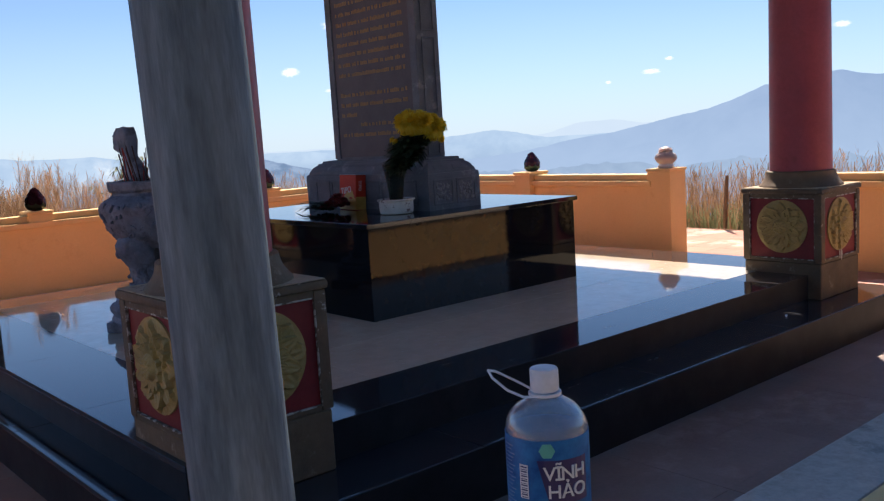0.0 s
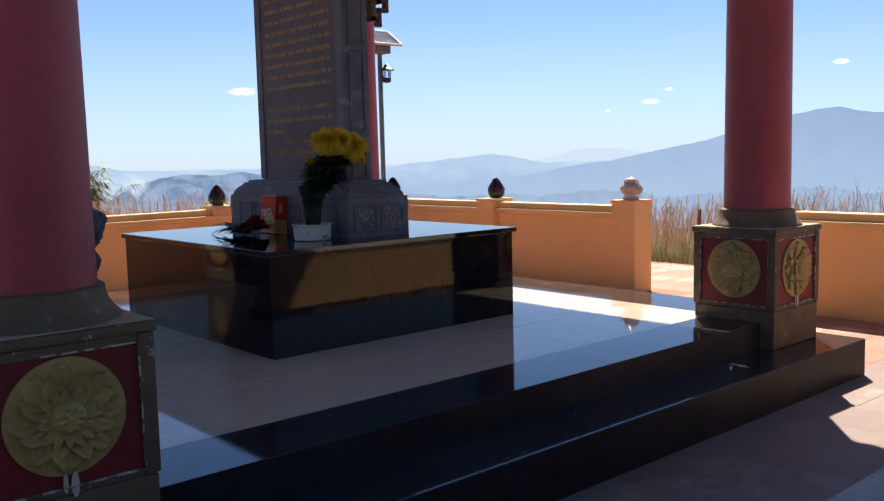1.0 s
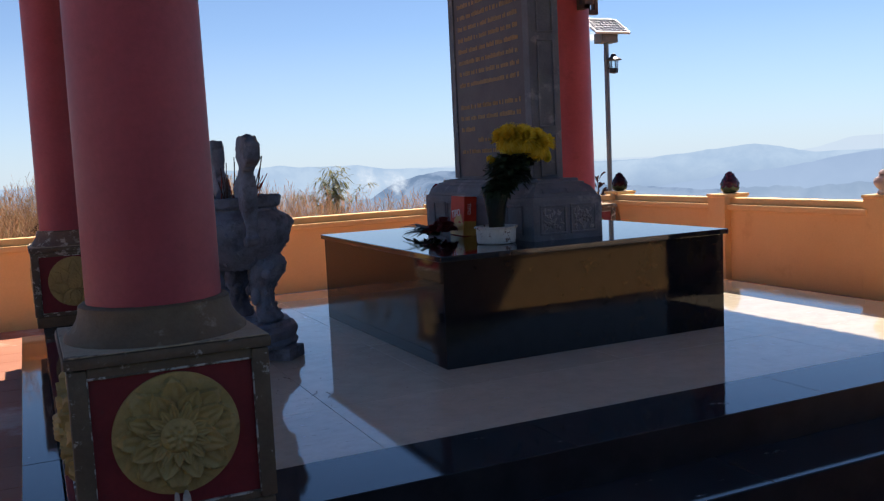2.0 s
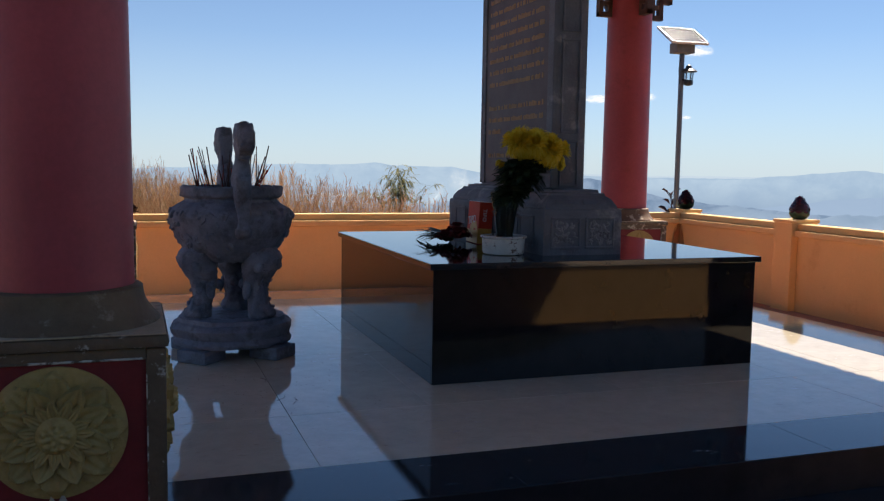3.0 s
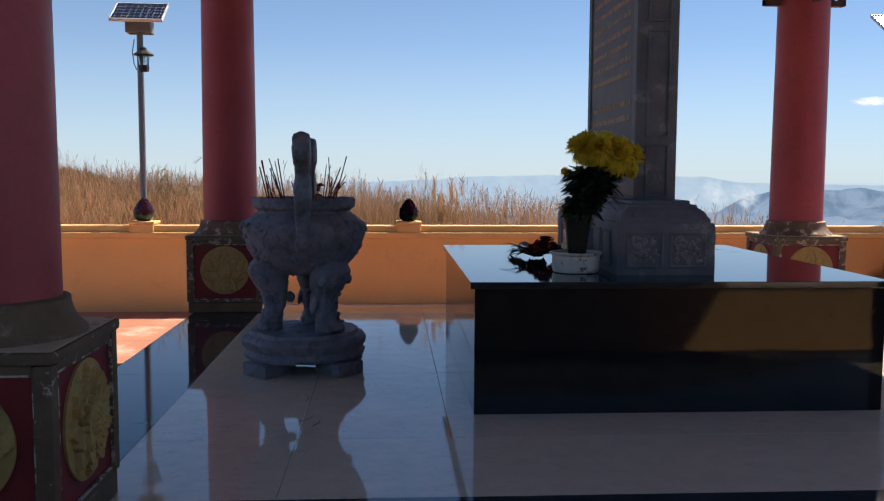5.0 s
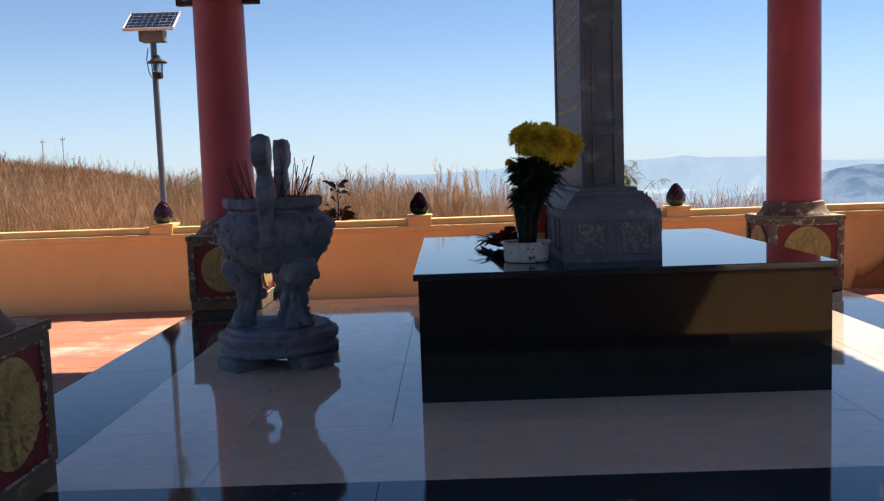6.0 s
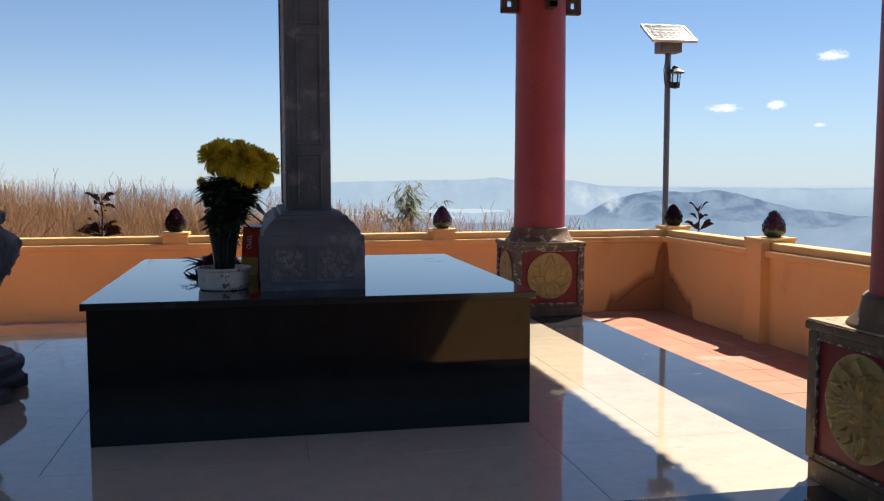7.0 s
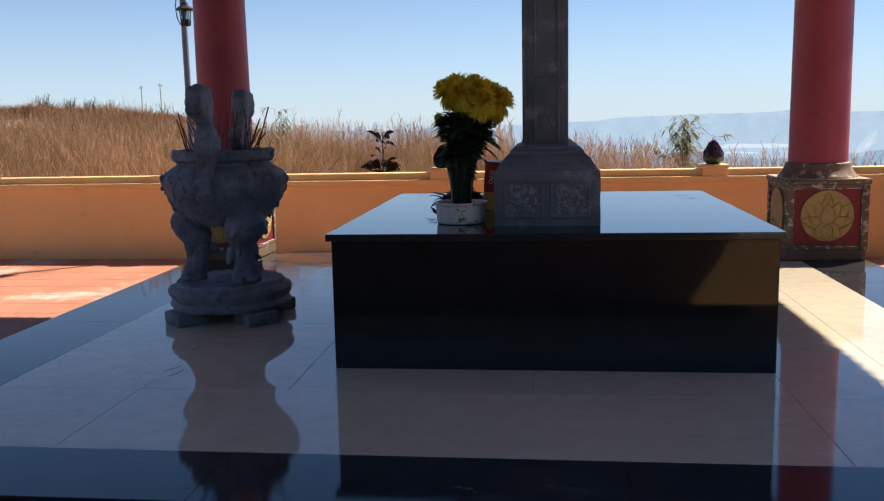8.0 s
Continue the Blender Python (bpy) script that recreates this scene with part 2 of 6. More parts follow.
M_LEAF = surface("dark_green_leaf", (0.014, 0.034, 0.014), (0.030, 0.062, 0.022), 14, 90, (0.4, 0.6), 0.1, random_by=0.2)
M_PAPERRED = surface("red_printed_carton", (0.55, 0.035, 0.018), (0.66, 0.06, 0.025), 9, 100, (0.5, 0.65), 0.02, spec=0.25)
M_PAPERYEL = surface("yellow_printed_carton", (0.52, 0.26, 0.05), (0.66, 0.38, 0.08), 16, 100, (0.3, 0.45), 0.02)
M_WHITE = surface("white_print", (0.70, 0.70, 0.69), (0.80, 0.80, 0.79), 9, 100, (0.4, 0.5), 0.0)
M_ROSE = surface("dark_red_rose", (0.13, 0.012, 0.016), (0.22, 0.025, 0.028), 14, 90, (0.5, 0.7), 0.08)
M_REDLEAF = surface("purple_brown_leaf", (0.036, 0.017, 0.020), (0.070, 0.029, 0.028), 12, 80, (0.55, 0.7), 0.1, spec=0.2)
M_LABEL = surface("blue_bottle_label", (0.008, 0.050, 0.19), (0.030, 0.23, 0.50), 22, 60, (0.35, 0.5), 0.0, spec=0.18)
M_PALEBLUE = surface("pale_blue_print", (0.20, 0.30, 0.46), (0.26, 0.36, 0.52), 12, 60, (0.3, 0.4), 0.0)
M_NAVY = surface("navy_print", (0.012, 0.014, 0.09), (0.02, 0.02, 0.13), 12, 60, (0.25, 0.4), 0.0)
M_MINT = surface("mint_print", (0.08, 0.42, 0.33), (0.12, 0.50, 0.40), 12, 60, (0.3, 0.4), 0.0)
M_CAP = surface("white_translucent_plastic", (0.66, 0.66, 0.70), (0.74, 0.74, 0.77), 9, 80, (0.3, 0.45), 0.0)


def vapour(name, colour, dense, ragged, most):
    """Thin cloud or smoke far off that glows by itself: densest in its middle, ragged towards its edge."""
    m, n, l, p = nodes_of(name)
    n.remove(p)
    c, ball, e, t, x = n.new("ShaderNodeTexCoord"), n.new("ShaderNodeTexGradient"), n.new("ShaderNodeEmission"), n.new("ShaderNodeBsdfTransparent"), n.new("ShaderNodeMixShader")
    ball.gradient_type = "SPHERICAL"
    l.new(c.outputs["Object"], ball.inputs["Vector"])
    info, spread = n.new("ShaderNodeObjectInfo"), n.new("ShaderNodeTexNoise")
    spread.noise_dimensions = "4D"
    spread.inputs["Scale"].default_value, spread.inputs["Detail"].default_value, spread.inputs["Roughness"].default_value = 2.3, 6, 0.62
    far = n.new("ShaderNodeMath")
    far.operation = "MULTIPLY"
    far.inputs[1].default_value = 40.0
    l.new(info.outputs["Random"], far.inputs[0])
    l.new(far.outputs[0], spread.inputs["W"])
    l.new(c.outputs["Object"], spread.inputs["Vector"])
    rag, mul = n.new("ShaderNodeMapRange"), n.new("ShaderNodeMath")
    rag.inputs["From Min"].default_value, rag.inputs["From Max"].default_value = 0.32, 0.68
    rag.inputs["To Min"].default_value, rag.inputs["To Max"].default_value = -ragged, ragged
    l.new(spread.outputs["Fac"], rag.inputs["Value"])
    mul.operation = "MULTIPLY_ADD"
    mul.inputs[1].default_value = dense
    l.new(ball.outputs["Fac"], mul.inputs[0])
    l.new(rag.outputs["Result"], mul.inputs[2])
    fade = n.new("ShaderNodeMath")            # nothing is left at the rim
    fade.operation, fade.use_clamp = "MULTIPLY", True
    rim = n.new("ShaderNodeMapRange")
    rim.inputs["From Max"].default_value, rim.inputs["To Max"].default_value = 0.35, most
    l.new(ball.outputs["Fac"], rim.inputs["Value"])
    l.new(mul.outputs[0], fade.inputs[0])
    l.new(rim.outputs["Result"], fade.inputs[1])
    e.inputs["Color"].default_value = (*colour, 1)
    l.new(fade.outputs[0], x.inputs[0])
    l.new(t.outputs["BSDF"], x.inputs[1])
    l.new(e.outputs["Emission"], x.inputs[2])
    l.new(x.outputs["Shader"], n["Material Output"].inputs["Surface"])
    return m


# cloud and smoke get their daylight brightness as glow
M_CLOUD = vapour("glowing_cloud_white", (0.58, 0.64, 0.66), 1.5, 0.75, 0.95)
M_SMOKE = vapour("glowing_valley_smoke", (0.40, 0.48, 0.51), 1.4, 0.8, 0.55)


def glass_of(name, colour, rough=0.0, ior=1.45, clear=1.0):
    m, n, l, p = nodes_of(name)
    p.inputs["Base Color"].default_value = (*colour, 1)
    p.inputs["Transmission Weight"].default_value = clear
    p.inputs["Roughness"].default_value = rough
    p.inputs["IOR"].default_value = ior
    return m


M_GLASS = glass_of("clear_glass", (0.94, 0.97, 0.97), 0.02)


def clear_plastic(name, colour, milky):
    """Thin clear plastic: mostly seen through, faintly milky, glossier towards its edges."""
    m, n, l, p = nodes_of(name)
    p.inputs["Base Color"].default_value = (*colour, 1)
    p.inputs["Roughness"].default_value = 0.25
    t, g, x, y, w = n.new("ShaderNodeBsdfTransparent"), n.new("ShaderNodeBsdfGlossy"), n.new("ShaderNodeMixShader"), n.new("ShaderNodeMixShader"), n.new("ShaderNodeLayerWeight")
    t.inputs["Color"].default_value = (0.95, 0.97, 1.0, 1)
    g.inputs["Roughness"].default_value = 0.10
    w.inputs["Blend"].default_value = 0.13
    x.inputs[0].default_value = milky
    l.new(t.outputs["BSDF"], x.inputs[1])
    l.new(p.outputs["BSDF"], x.inputs[2])
    l.new(w.outputs["Facing"], y.inputs[0])
    l.new(x.outputs["Shader"], y.inputs[1])
    l.new(g.outputs["BSDF"], y.inputs[2])
    l.new(y.outputs["Shader"], n["Material Output"].inputs["Surface"])
    return m


M_PET = clear_plastic("clear_bottle_plastic", (0.80, 0.90, 1.0), 0.13)
M_VASE = glass_of("dark_vase_glass", (0.22, 0.30, 0.28), 0.04, 1.22, 0.94)
def corner_shaded(name, colour, corner, floor_z):
    """A thin sheet of painted-in shade on two walls that meet in a corner; it rises towards the corner and its edge is
    soft and uneven.
    """
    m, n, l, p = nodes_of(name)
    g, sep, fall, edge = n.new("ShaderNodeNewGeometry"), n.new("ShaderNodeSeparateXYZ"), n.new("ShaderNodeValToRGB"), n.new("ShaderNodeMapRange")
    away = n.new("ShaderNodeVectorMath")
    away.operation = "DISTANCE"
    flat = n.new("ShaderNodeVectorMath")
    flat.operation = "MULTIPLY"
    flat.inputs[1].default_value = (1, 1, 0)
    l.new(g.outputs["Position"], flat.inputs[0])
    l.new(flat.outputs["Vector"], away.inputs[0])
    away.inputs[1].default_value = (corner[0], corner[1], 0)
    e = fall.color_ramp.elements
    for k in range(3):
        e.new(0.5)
    for stop, (at, high) in zip(e, ((0.0, 1.0), (0.07, 0.80), (0.15, 0.50), (0.68, 0.24), (0.80, 0.0))):       # height of the painted shade by distance
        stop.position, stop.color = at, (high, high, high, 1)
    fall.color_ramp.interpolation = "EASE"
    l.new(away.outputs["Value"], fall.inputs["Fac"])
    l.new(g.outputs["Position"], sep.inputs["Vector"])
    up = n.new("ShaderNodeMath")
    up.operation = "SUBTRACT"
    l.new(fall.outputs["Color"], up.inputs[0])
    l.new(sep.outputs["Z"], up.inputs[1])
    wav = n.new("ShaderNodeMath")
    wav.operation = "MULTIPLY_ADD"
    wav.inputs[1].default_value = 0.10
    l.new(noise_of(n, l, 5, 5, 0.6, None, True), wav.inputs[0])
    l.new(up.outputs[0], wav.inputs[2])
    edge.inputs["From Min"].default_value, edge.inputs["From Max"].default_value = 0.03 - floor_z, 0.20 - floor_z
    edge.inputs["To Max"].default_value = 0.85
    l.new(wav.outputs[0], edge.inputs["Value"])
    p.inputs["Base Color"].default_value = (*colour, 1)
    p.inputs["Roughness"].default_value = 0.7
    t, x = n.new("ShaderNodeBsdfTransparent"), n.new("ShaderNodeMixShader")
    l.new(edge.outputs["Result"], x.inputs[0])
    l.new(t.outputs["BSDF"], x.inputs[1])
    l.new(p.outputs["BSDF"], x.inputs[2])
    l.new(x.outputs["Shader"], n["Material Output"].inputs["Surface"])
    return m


M_CORNER_SHADE = corner_shaded("corner_shade_paint", (0.40, 0.20, 0.085), (8.76, 10.66), -0.435)
M_SKIRT = surface("pale_skirting", (0.50, 0.43, 0.37), (0.62, 0.55, 0.48), 3, 50, (0.75, 0.9), 0.2, stain=(0.38, 0.27, 0.20), stain_scale=4)


def grass_material(name, stops, thin=0.4, patch=0.55):
    m, n, l, p = nodes_of(name)
    g = n.new("ShaderNodeNewGeometry")
    r = ramp_of(n, stops)
    l.new(g.outputs["Random Per Island"], r.inputs["Fac"])
    patchy = ramp_of(n, ((0.32, (0.52, 0.50, 0.38)), (0.5, (0.90, 0.85, 0.76)), (0.68, (1.25, 1.15, 1.05))))
    l.new(noise_of(n, l, patch, 6, 0.7, None, True), patchy.inputs["Fac"])
    col = mixed(n, l, "MULTIPLY", 1.0, r.outputs["Color"], patchy.outputs["Color"])
    l.new(col, p.inputs["Base Color"])
    p.inputs["Roughness"].default_value = 0.8
    t = n.new("ShaderNodeBsdfTranslucent")
    l.new(col, t.inputs["Color"])
    x = n.new("ShaderNodeMixShader")
    x.inputs[0].default_value = thin
    l.new(p.outputs["BSDF"], x.inputs[1])
    l.new(t.outputs["BSDF"], x.inputs[2])
    l.new(x.outputs["Shader"], n["Material Output"].inputs["Surface"])
    return m


M_PETAL = grass_material("yellow_petal", ((0.0, (0.88, 0.65, 0.04)), (0.5, (0.93, 0.77, 0.07)), (1.0, (0.96, 0.85, 0.14))), 0.6)
M_BAMBOO = grass_material("light_green_bamboo_leaf", ((0.0, (0.17, 0.195, 0.10)), (1.0, (0.38, 0.395, 0.23))))
M_GRASS = grass_material("dry_grass", ((0.0, (0.26, 0.135, 0.072)), (0.45, (0.42, 0.25, 0.150)), (0.85, (0.56, 0.385, 0.26)), (1.0, (0.24, 0.215, 0.10))))
M_HILLGRASS = grass_material("brown_hill_grass", ((0.0, (0.14, 0.064, 0.034)), (0.45, (0.26, 0.126, 0.068)), (0.85, (0.37, 0.205, 0.118)), (0.93, (0.29, 0.175, 0.10)), (1.0, (0.10, 0.115, 0.045))), 0.35, 0.8)
M_SHRUB = grass_material("dark_hill_shrub", ((0.0, (0.05, 0.055, 0.025)), (0.6, (0.10, 0.085, 0.04)), (1.0, (0.14, 0.13, 0.055))), 0.3)
M_EDGE = surface("bare_worn_edge", (0.46, 0.42, 0.36), (0.58, 0.54, 0.47), 20, 60, (0.7, 0.9), 0.3, stain=(0.12, 0.085, 0.055), stain_scale=24, stain_at=(0.45, 0.52))
M_ROCK = surface("pale_rock", (0.42, 0.33, 0.26), (0.55, 0.45, 0.36), 2, 20, (0.8, 0.95), 0.6)
M_PLUME = grass_material("dry_grass_plume", ((0.0, (0.36, 0.23, 0.14)), (1.0, (0.56, 0.42, 0.30))))
M_GROUND = surface("dry_grass_ground", (0.10, 0.060, 0.028), (0.20, 0.12, 0.058), 0.35, 9, (0.9, 1.0), 0.6, stain=(0.13, 0.12, 0.045), stain_scale=0.25,
                   stain_at=(0.55, 0.7), world_space=True)

M_UNSEEN_SLOPE = surface("unseen_dark_slope", (0.018, 0.026, 0.012), (0.045, 0.058, 0.026), 0.5, 5, (0.9, 1.0), 0.8, world_space=True, speckle=0.3)

# ---- building helpers ----


def thing(name, place, label, category, group="", kind=""):
    e = new(name)
    e.location = place
    e.empty_display_size = 0.1
    return tagged(e, label, category, group, kind)


def mesh_of(bm, name, mat, smooth=False):
    me = bpy.data.meshes.new(name)
    bm.normal_update()
    bm.to_mesh(me)
    bm.free()
    for m in (mat if isinstance(mat, (list, tuple)) else (mat,)):
        me.materials.append(m)
    if smooth:
        me.shade_smooth()
        me.set_sharp_from_angle(angle=radians(38))
    return me


def part(name, bm, material, parent=None, label="", smooth=False, at=None):
    """One mesh object under a thing or a part; bm may also be a finished mesh."""
    me = bm if isinstance(bm, bpy.types.Mesh) else mesh_of(bm, name, material, smooth)
    ob = new(name, me)
    if parent:
        ob.parent = parent
    if at is not None:
        ob.matrix_local = at if isinstance(at, Matrix) else Matrix.Translation(at)
    if label:
        ob["label"] = label
    return ob


def box(bm, x0, y0, z0, x1, y1, z1, bevel=0.0, seg=1, m=None):
    v = [bm.verts.new((x, y, z)) for z in (z0, z1) for x, y in ((x0, y0), (x1, y0), (x1, y1), (x0, y1))]
    f = [bm.faces.new([v[i] for i in q]) for q in ((3, 2, 1, 0), (4, 5, 6, 7), (0, 1, 5, 4), (1, 2, 6, 5), (2, 3, 7, 6), (3, 0, 4, 7))]
    if m is not None:
        for w in v:
            w.co = m @ w.co
    if bevel:
        edges = {e for q in f for e in q.edges}
        bmesh.ops.bevel(bm, geom=list(edges), offset=bevel, segments=seg, affect="EDGES", profile=0.6)
    return bm


def boxed(*a, **k):
    return box(bmesh.new(), *a, **k)


def rings(bm, loops, closed=True, cap=(True, True)):
    """Skin a list of loops of points."""
    rows = [[bm.verts.new(p) for p in q] for q in loops]
    n = len(rows[0])
    for a, b in zip(rows, rows[1:]):
        for i in range(n if closed else n - 1):
            j = (i + 1) % n
            bm.faces.new((a[i], a[j], b[j], b[i]))
    if cap[0]:
        bm.faces.new(rows[0][::-1])
    if cap[1]:
        bm.faces.new(rows[-1])
    return bm


def lathe(bm, profile, n=32, cx=0.0, cy=0.0, cap=(True, True), wave=None):
    return rings(bm, [[(cx + r * (1 + (wave(i / n, z) if wave else 0)) * math.cos(2 * math.pi * i / n),
                        cy + r * (1 + (wave(i / n, z) if wave else 0)) * math.sin(2 * math.pi * i / n), z) for i in range(n)] for r, z in profile], True, cap)


def square_loft(bm, rows, cx=0.0, cy=0.0):
    """Rows of (half width, half depth, z)."""
    return rings(bm, [[(cx - a, cy - b, z), (cx + a, cy - b, z), (cx + a, cy + b, z), (cx - a, cy + b, z)] for a, b, z in rows])


def tube(bm, points, radii, n=8):
    loops = []
    pts = [Vector(p) for p in points]
    for i, p in enumerate(pts):
        d = (pts[min(i + 1, len(pts) - 1)] - pts[max(i - 1, 0)]).normalized()
        u = d.orthogonal().normalized() if not loops else (u - d * u.dot(d)).normalized()
        w = d.cross(u)
        r = radii[i] if isinstance(radii, (list, tuple)) else radii
        loops.append([p + (u * math.cos(2 * math.pi * k / n) + w * math.sin(2 * math.pi * k / n)) * r for k in range(n)])
    return rings(bm, loops)


def moved(bm, m):
    bmesh.ops.transform(bm, matrix=m, verts=bm.verts)
    return bm


def roughen(bm, size, scale, seed=0):
    """Uneven, hand-carved surface."""
    bm.normal_update()
    off = Vector((seed * 3.1, seed * 1.7, seed * 2.3))
    for v in bm.verts:
        v.co += v.normal * size * noise.fractal(v.co * scale + off, 0.8, 2.0, 3)
    return bm


def leaf_blade(bm, root, tip, width, sag=0.0, side=None, fold=0.15):
    """A pointed leaf of eight triangles with a folded midrib."""
    a, b = Vector(root), Vector(tip)
    d = b - a
    s = Vector(side) if side else d.cross(Vector((0, 0, 1)))
    if s.length < 1e-6:
        s = Vector((1, 0, 0))
    s = s.normalized()
    up = s.cross(d).normalized()
    mid = [a + d * f + Vector((0, 0, sag * math.sin(f * math.pi))) for f in (0, 0.35, 0.7, 1)]
    half = (0.12, 0.5, 0.38, 0.0)
    c = [bm.verts.new(p) for p in mid]
    l = [bm.verts.new(p + s * width * h + up * width * fold * h) for p, h in zip(mid[:3], half)]
    r = [bm.verts.new(p - s * width * h + up * width * fold * h) for p, h in zip(mid[:3], half)]
    for q in (l, r):
        for i in range(2):
            bm.faces.new((c[i], c[i + 1], q[i + 1], q[i]) if q is l else (c[i], q[i], q[i + 1], c[i + 1]))
        bm.faces.new((c[2], c[3], q[2]) if q is l else (c[2], q[2], c[3]))
    return bm

# ---- ground, distance ----
G, STEP = -0.435, -0.175               # paving and lower step; the platform's top is 0


def soft_over(v):
    return np.log1p(np.exp(np.clip(v, -40, 40)))


def land(x, y):
    """Height of the open ground: a hill to the north-west, falling away to the north and east."""
    hill = 2.12 * np.exp(-((x + 15) / 11.0) ** 2 - ((y - 34) / 15.0) ** 2) + 0.7 * np.exp(-((x + 4) / 5.0) ** 2 - ((y - 24) / 5.0) ** 2)
    gate = 1 / (1 + np.exp(-(x + 5.5) / 1.6))
    fall = 0.42 * gate * soft_over((y - 22.0) * 0.8) + 0.40 * soft_over((x - 15.0) * 0.9)
    far = np.maximum(0, np.hypot(x - 3, y - 5) - 60) * 0.45
    rough = 0.10 * np.sin(x * 0.9 + 1.3 * np.sin(y * 0.5)) * np.cos(y * 0.7)
    # unseen rise in the south, added to keep bright sky out of reflections
    south = 8.0 / (1 + np.exp(-(-y - 17.0) / 2.4))
    return -0.50 + south + hill - fall - far + rough * (np.maximum(np.abs(x - 0) - 9.5, np.abs(y - 3) - 8.2) > 0)


def make_ground():
    xs = np.concatenate((np.linspace(-220, -42, 14), np.linspace(-40, 40, 81), np.linspace(42, 220, 14)))
    ys = np.concatenate((np.linspace(-220, -32, 14), np.linspace(-30, 60, 91), np.linspace(62, 220, 14)))
    gx, gy = np.meshgrid(xs, ys, indexing="ij")
    gz = land(gx, gy)
    verts = np.stack((gx, gy, gz), -1).reshape(-1, 3)
    n, k = len(ys), len(xs)
    faces = [(i * n + j, (i + 1) * n + j, (i + 1) * n + j + 1, i * n + j + 1) for i in range(k - 1) for j in range(n - 1)]
    me = bpy.data.meshes.new("ground")
    me.from_pydata(verts.tolist(), [], faces)
    me.shade_smooth()
    me.materials.append(M_GROUND)
    me.materials.append(M_UNSEEN_SLOPE)
    for f in me.polygons:                # the unseen slope behind one's back, added dark to block southern sky light
        f.material_index = int(f.center.y < -7)
    return tagged(new("ground", me), "dry brown grassy ground falling away from the hilltop terrace", "ground", kind="structure")


make_ground()


def direction(az):
    a = radians(az)
    return math.sin(a), math.cos(a)


def ridge(name, radius, depth, az0, az1, crest, mat, label, low=-3.2, step=0.35):
    """A far range: crest(azimuth in degrees east of north) gives its height in degrees above the eye's level."""
    bm = bmesh.new()
    rows = []
    a = az0
    while a <= az1:
        s, c = direction(a)
        top = radius * math.tan(radians(crest(a)))
        bot = radius * math.tan(radians(low))
        col = []
        for k in range(7):
            f = k / 6
            rr = radius - depth * (1 - f) + depth * 0.25 * noise.noise(Vector((a * 0.35, f * 3, radius * 0.01)))
            z = bot + (top - bot) * f ** 0.8
            col.append((3 + rr * s, rr * c, 1.2 + z))
        rows.append(col)
        a += step
    rings(bm, rows, closed=False, cap=(False, False))
    return tagged(part(name, bm, mat, smooth=True), label, "mountain", kind="structure")


def wobble(a, scale, size, seed):
    return size * noise.fractal(Vector((a * scale, seed, 0)), 0.9, 2.1, 5)


# the blue of the air is put into the ranges' own glowing colours
HAZE_TINT = (0.215, 0.300, 0.378)
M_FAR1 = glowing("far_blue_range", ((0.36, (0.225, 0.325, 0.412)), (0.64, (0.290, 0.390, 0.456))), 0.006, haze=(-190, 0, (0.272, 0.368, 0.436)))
# here the height blend darkens the range towards its foot
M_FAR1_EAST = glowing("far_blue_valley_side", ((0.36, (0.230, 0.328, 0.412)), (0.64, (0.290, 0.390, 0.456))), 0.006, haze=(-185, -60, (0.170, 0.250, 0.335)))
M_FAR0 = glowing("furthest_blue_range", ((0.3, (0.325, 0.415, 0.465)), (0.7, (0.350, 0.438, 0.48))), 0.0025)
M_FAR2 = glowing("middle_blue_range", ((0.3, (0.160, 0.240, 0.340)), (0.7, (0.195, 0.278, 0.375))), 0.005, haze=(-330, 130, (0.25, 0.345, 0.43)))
M_FAR3 = glowing("near_blue_hill", ((0.40, (0.098, 0.158, 0.232)), (0.60, (0.170, 0.243, 0.322))), 0.020, haze=(-230, -60, HAZE_TINT))
M_FAR4 = glowing("low_valley_hills", ((0.35, (0.15, 0.225, 0.30)), (0.65, (0.215, 0.295, 0.37))), 0.010, haze=(-190, -60, HAZE_TINT))
M_VALLEY = glowing("glowing_valley_haze", ((0.35, (0.19, 0.27, 0.345)), (0.65, (0.255, 0.34, 0.41))), 0.004)

# the valley floor glows by itself, with the haze in its colour
bm = bmesh.new()
loops = []
for r, d in ((420, -22), (700, -14), (1100, -10), (1700, -7.5), (2500, -5.5), (3400, -4.2), (4600, -3.2)):
    loops.append([(3 + r * direction(a)[0], r * direction(a)[1], 1.2 + r * math.tan(radians(d))) for a in range(0, 360, 4)])
rings(bm, loops, True, (False, False))
tagged(part("backdrop", bm, M_VALLEY, smooth=True), "glowing blue valley floor far below the hilltop, haze painted in", "valley", kind="structure")


def crest_north(a):
    return np.interp(a, (-40, -8, 0, 2.9, 4.4, 8, 13, 15.1, 16, 20, 22, 26, 40), (-0.7, -0.7, -0.55, -0.40, -0.24, -0.14, -0.10, 0.04, -0.13, -0.18, -0.50, -0.60, -0.62)) + wobble(a, 0.5, 0.05, 3.3) + wobble(a, 1.6, 0.05, 1.3)


def crest_back(a):
    return -0.50 + np.interp(a, (46, 48, 50, 52.2, 53.8, 57), (0, 0.12, 0.70, 0.74, 0.42, 0.2)) + wobble(a, 0.3, 0.05, 6.6) + wobble(a, 1.2, 0.03, 7.3)


def crest_east(a):
    return np.interp(a, (26, 32, 36.5, 38, 40, 44.6, 47.4, 49, 52, 60), (-0.9, -0.72, -0.70, -0.58, -0.40, 0.03, -0.52, -0.95, -1.4, -1.6)) + wobble(a, 0.6, 0.05, 8.1) + wobble(a, 1.8, 0.05, 2.3)


